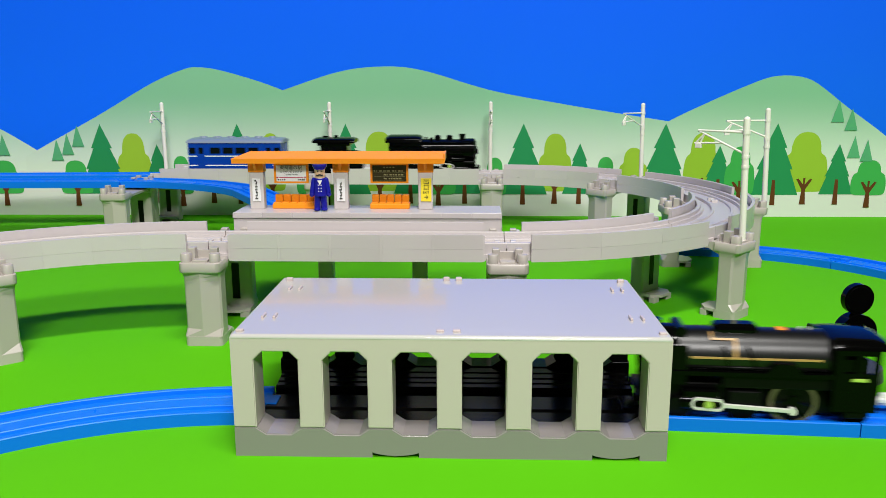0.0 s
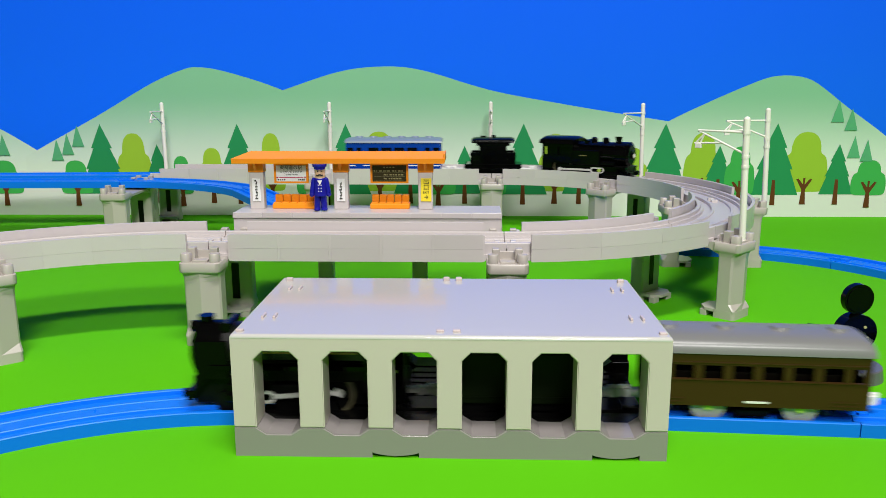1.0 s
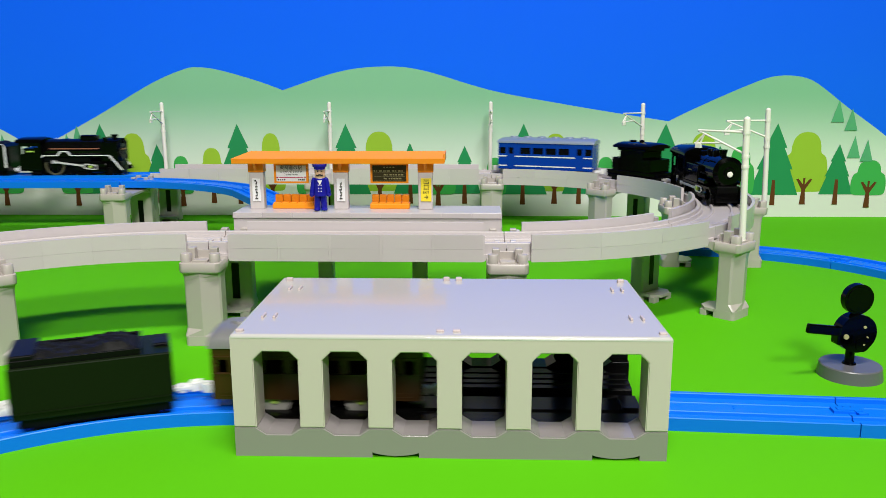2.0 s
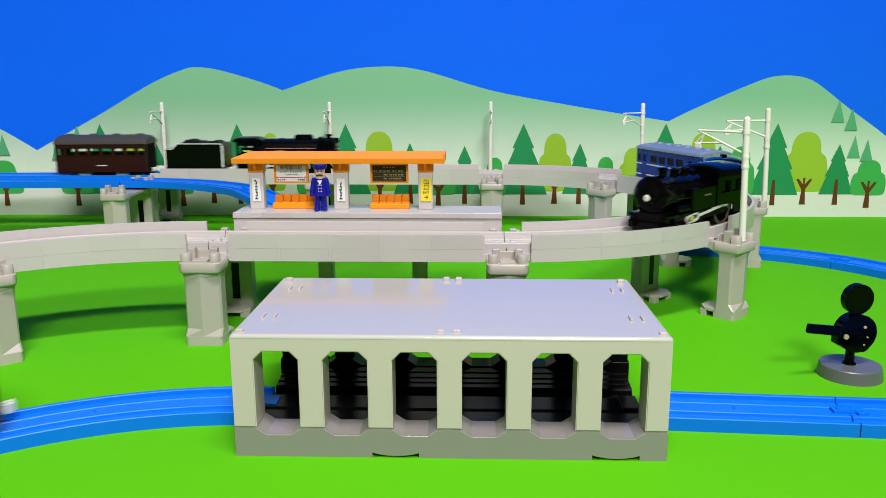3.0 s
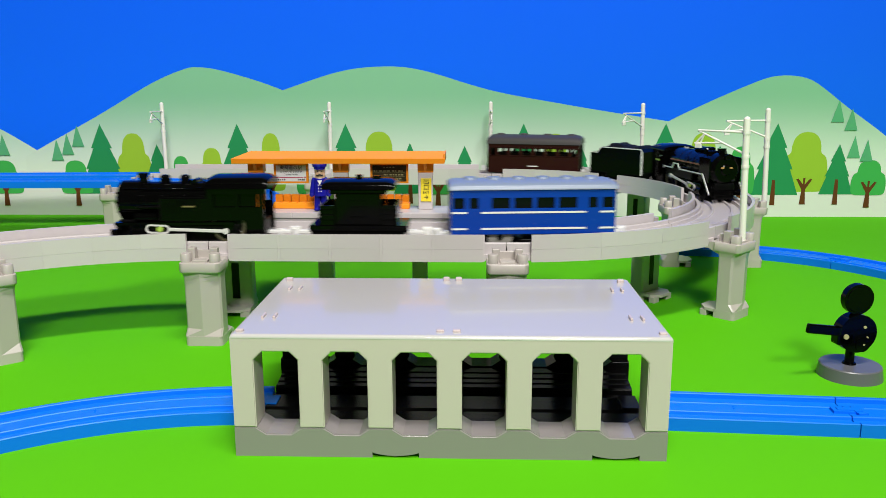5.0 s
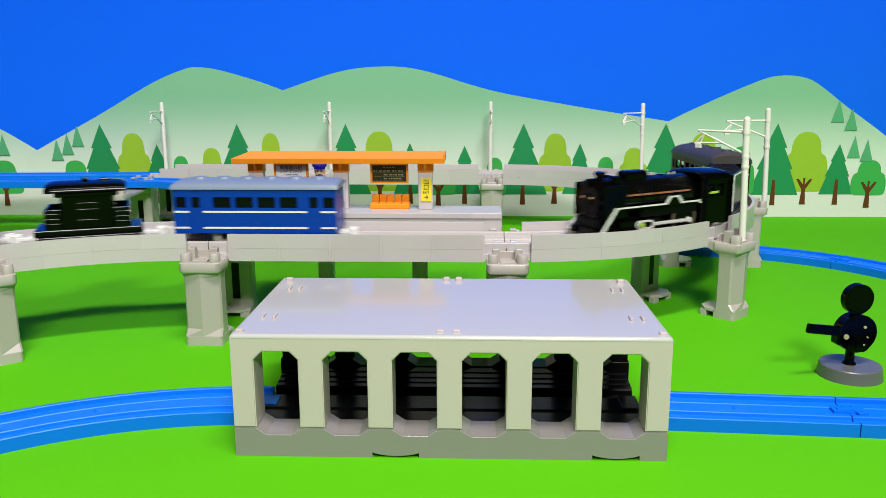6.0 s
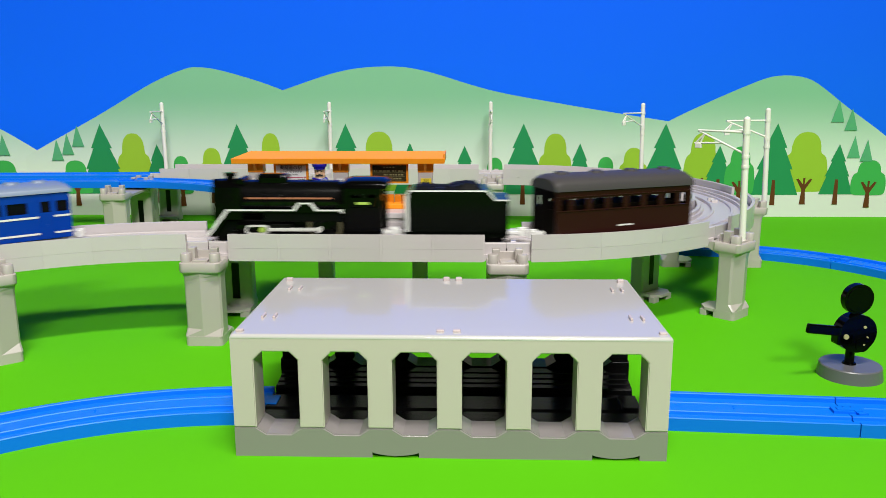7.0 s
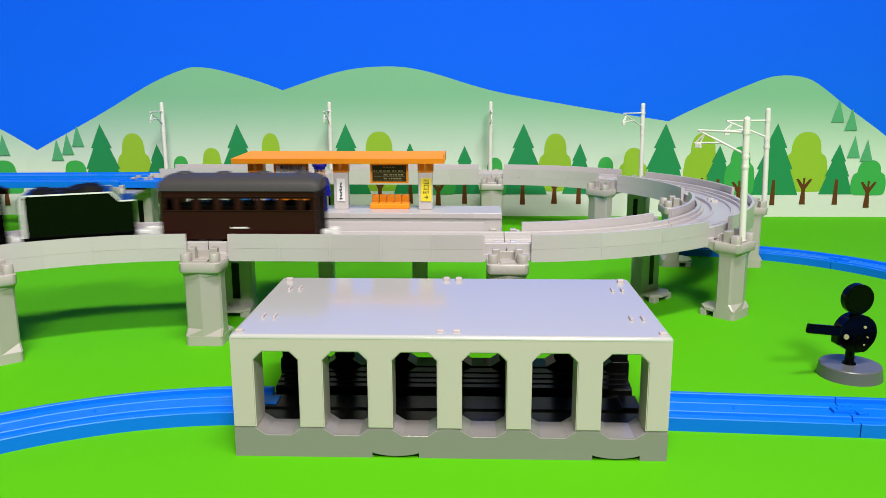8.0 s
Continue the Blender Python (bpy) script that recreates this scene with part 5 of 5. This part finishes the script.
        for k in (-1, 1):
            part("sand_pipe", rod(B(), (0.0120, k * 0.0140, 0.0420), (0.0060, k * 0.0158, 0.0270), 0.0006, None, 8), BLACK, t)
            part("sand_pipe", rod(B(), (0.0240, k * 0.0140, 0.0420), (0.0200, k * 0.0158, 0.0270), 0.0006, None, 8), BLACK, t)
            part("smoke_deflector", box(B(), f - 0.024, f - (0.003 if line else 0.006), min(k * 0.0160, k * 0.0170), max(k * 0.0160, k * 0.0170), 0.0205, 0.0445 if line else 0.0420, 0.0004), BLACK, t)
    pairs = []
    for k in (-1, 1):
        w1 = wheel(t, wheel_x, k * 0.0135, WHEEL_R, BLACK_MATT, RIM_OLIVE, True)
        w1.matrix_local = Matrix.Translation((wheel_x, k * 0.0135, WHEEL_R + lift))
        wheel(t, 0.0450, k * 0.0125, 0.0062)
        wheel(t, 0.0120, k * 0.0120, 0.0080)
        wheel(t, -0.0450, k * 0.0120, 0.0070)
        # side rod with a long eye at its front
        bm = B()
        ln = wheel_x - pin_x
        y0, y1 = sorted((k * 0.0, k * 0.0016))
        box(bm, 0.0, -ln - 0.0085, y0, y1, -0.0011, 0.0011, 0.0003)
        rod(bm, (0, y0 - 0.0003, 0), (0, y1 + 0.0003, 0), 0.0021, None, 16)
        n, e, q = 28, 0.0052, 0.0034
        ring = []
        for i in range(n):
            a = 2 * math.pi * i / n
            cx, sx = math.cos(a), math.sin(a)
            off = e if cx > 0 else -e
            ring.append([bm.verts.new((-ln + off + rr * cx, yy, rr * sx)) for rr in (q, q - 0.0013) for yy in (y0, y1)])
        for i in range(n):
            p, s = ring[i], ring[(i + 1) % n]
            for j, m in ((0, 1), (1, 3), (3, 2), (2, 0)):
                bm.faces.new((p[j], p[m], s[m], s[j]))
        bmesh.ops.recalc_face_normals(bm, faces=bm.faces)
        side_rod = part("side_rod", bm, STEEL, t, "off-white side rod")
        part("cross_pin", rod(B(), (pin_x, k * 0.0160, WHEEL_R + lift - 0.002), (pin_x, k * 0.0186, WHEEL_R + lift - 0.002), 0.0020, None, 16), PIN_GREEN, t, "pale green pin in the rod's eye")
        pairs.append((w1, side_rod, k))
    rolling.append((t, pairs, WHEEL_R + lift, tread, phase, wheel_x, pin_x))
    coupling(t, -0.0525, -0.0195 if tank else -0.0170)
    return t


BROWN_WINDOWS = [(-0.0530, -0.0468)] + [(-0.0430 + 0.0151 * k, -0.0430 + 0.0151 * k + 0.0105) for k in range(6)] + [(0.0468, 0.0530)]
BLUE_WINDOWS = [(-0.0572, -0.0494), (-0.0455, -0.0395)] + [(-0.0310 + 0.0160 * k, -0.0310 + 0.0160 * k + 0.0130) for k in range(4)] + [(0.0395, 0.0455), (0.0494, 0.0572)]
gold_engine = engine("steam_locomotive", "glossy black toy steam locomotive with gold boiler lines", None, GOLD, tread=0.01165, phase=0.343, wheel_x=-0.0127)
gold_tender = tender("coal_tender", "black toy coal tender behind the gold-lined locomotive", 0.0400, None, TENDER_TINTED, 0.0030)
brown_coach = coach("passenger_coach", "brown toy passenger coach with a grey roof", BROWN, ROOF_GREY, BROWN_WINDOWS, (), None, True, False, (0.0100, 0.0247, 0.0324, 0.0392, 0.0484), 0.0562, 0.0122)
tank_engine = engine("steam_locomotive", "plain black toy tank locomotive with two domes", None, None, True, 0.0040, 0.01143, 4.03, -0.0270, 0.0220)
van = brake_van("brake_van", "black toy brake van with railed end platforms")
blue_coach = coach("passenger_coach", "blue toy passenger coach with two white stripes", BLUE, ROOF_BLUE, BLUE_WINDOWS, ((-0.0470, -0.0380), (0.0380, 0.0470)), WHITE, False, True, (0.0112, 0.0298, 0.0374, 0.0434, 0.0494), 0.0588)
white_engine = engine("steam_locomotive", "glossy black toy steam locomotive with white footplate lines", WHITE, COPPER, False, 0.0035, 0.01174, -0.54, -0.0205, 0.0245)
white_tender = tender("coal_tender", "black toy coal tender with white edge lines", 0.0370, WHITE, TENDER_GREEN)
maroon_coach = coach("passenger_coach", "dark maroon toy passenger coach with a grey roof", MAROON, ROOF_DARK, BROWN_WINDOWS, (), None, True, h=0.0566, plate=0.0148)

# the trains' runs: way, frame, rail height, (time, place) of the leading engine, and each vehicle's distance behind it
RUNS = [
    (ground_at, SHED_AT, 0.0048, ((0, -0.0603), (1.0, 0.1844), (1.5, 0.3040), (2.8, 0.5965), (3.2, 0.6950), (8, 1.86)), ((gold_engine, 0.0), (gold_tender, 0.1150), (brown_coach, 0.2374))),
    (loop_at, LOOP, 0.0638, ((0, -0.0740), (1.5, 0.2235), (2.9, 0.488), (3.5, 0.606), (4.5, 0.8015), (6.5, 1.1972), (8, 1.496)), ((tank_engine, 0.0), (van, 0.1220), (blue_coach, 0.2460))),
    (loop_at, LOOP, 0.0638, ((0, -1.075), (1.5, -0.664), (2.9, -0.2840), (3.5, -0.116), (4.5, 0.157), (6.5, 0.686), (8, 1.0975)), ((white_engine, 0.0), (white_tender, 0.1150), (maroon_coach, 0.2335))),
]


def place_at(knots, t):
    """Distance run at t: straight between the knots, the corners eased."""
    def raw(u):
        u = min(max(u, 0.0), 8.0)
        for (a, p), (b, q) in zip(knots, knots[1:]):
            if u <= b:
                return p + (q - p) * (u - a) / (b - a)
        return knots[-1][1]
    e = min(0.35, t, 8 - t)
    return sum(raw(t + e * k / 4) for k in range(-4, 5)) / 9


def vehicle_pose(way, at, z, s, base=0.022):
    x0, y0, h0 = way(s - base)
    x1, y1, h1 = way(s + base)
    return at @ Matrix.Translation(((x0 + x1) / 2, (y0 + y1) / 2, z)) @ Matrix.Rotation(math.atan2(y1 - y0, x1 - x0), 4, "Z")


def motions():
    run = {}
    for way, at, z, knots, vehicles in RUNS:
        for ob, behind in vehicles:
            run[ob.name] = knots
            walk(ob, [(k / 10, vehicle_pose(way, at, z, place_at(knots, k / 10) - behind)) for k in range(81)])
    for t, pairs, axle, tread, phase, wheel_x, pin_x in rolling:
        turn = [place_at(run[t.name], i / 30) / tread + phase for i in range(241)]
        for w, side_rod, k in pairs:
            walk(w, [(i / 30, Matrix.Translation((wheel_x, k * 0.0135, axle)) @ Matrix.Rotation(a, 4, "Y")) for i, a in enumerate(turn)])
            rows = []
            for i, a in enumerate(turn):
                x, z = wheel_x + CRANK * math.cos(a), axle - CRANK * math.sin(a)
                tilt = math.atan2(axle - 0.002 - z, pin_x - x)
                rows.append((i / 30, Matrix.Translation((x, k * 0.0166, z)) @ Matrix.Rotation(-tilt, 4, "Y")))
            walk(side_rod, rows)


motions()
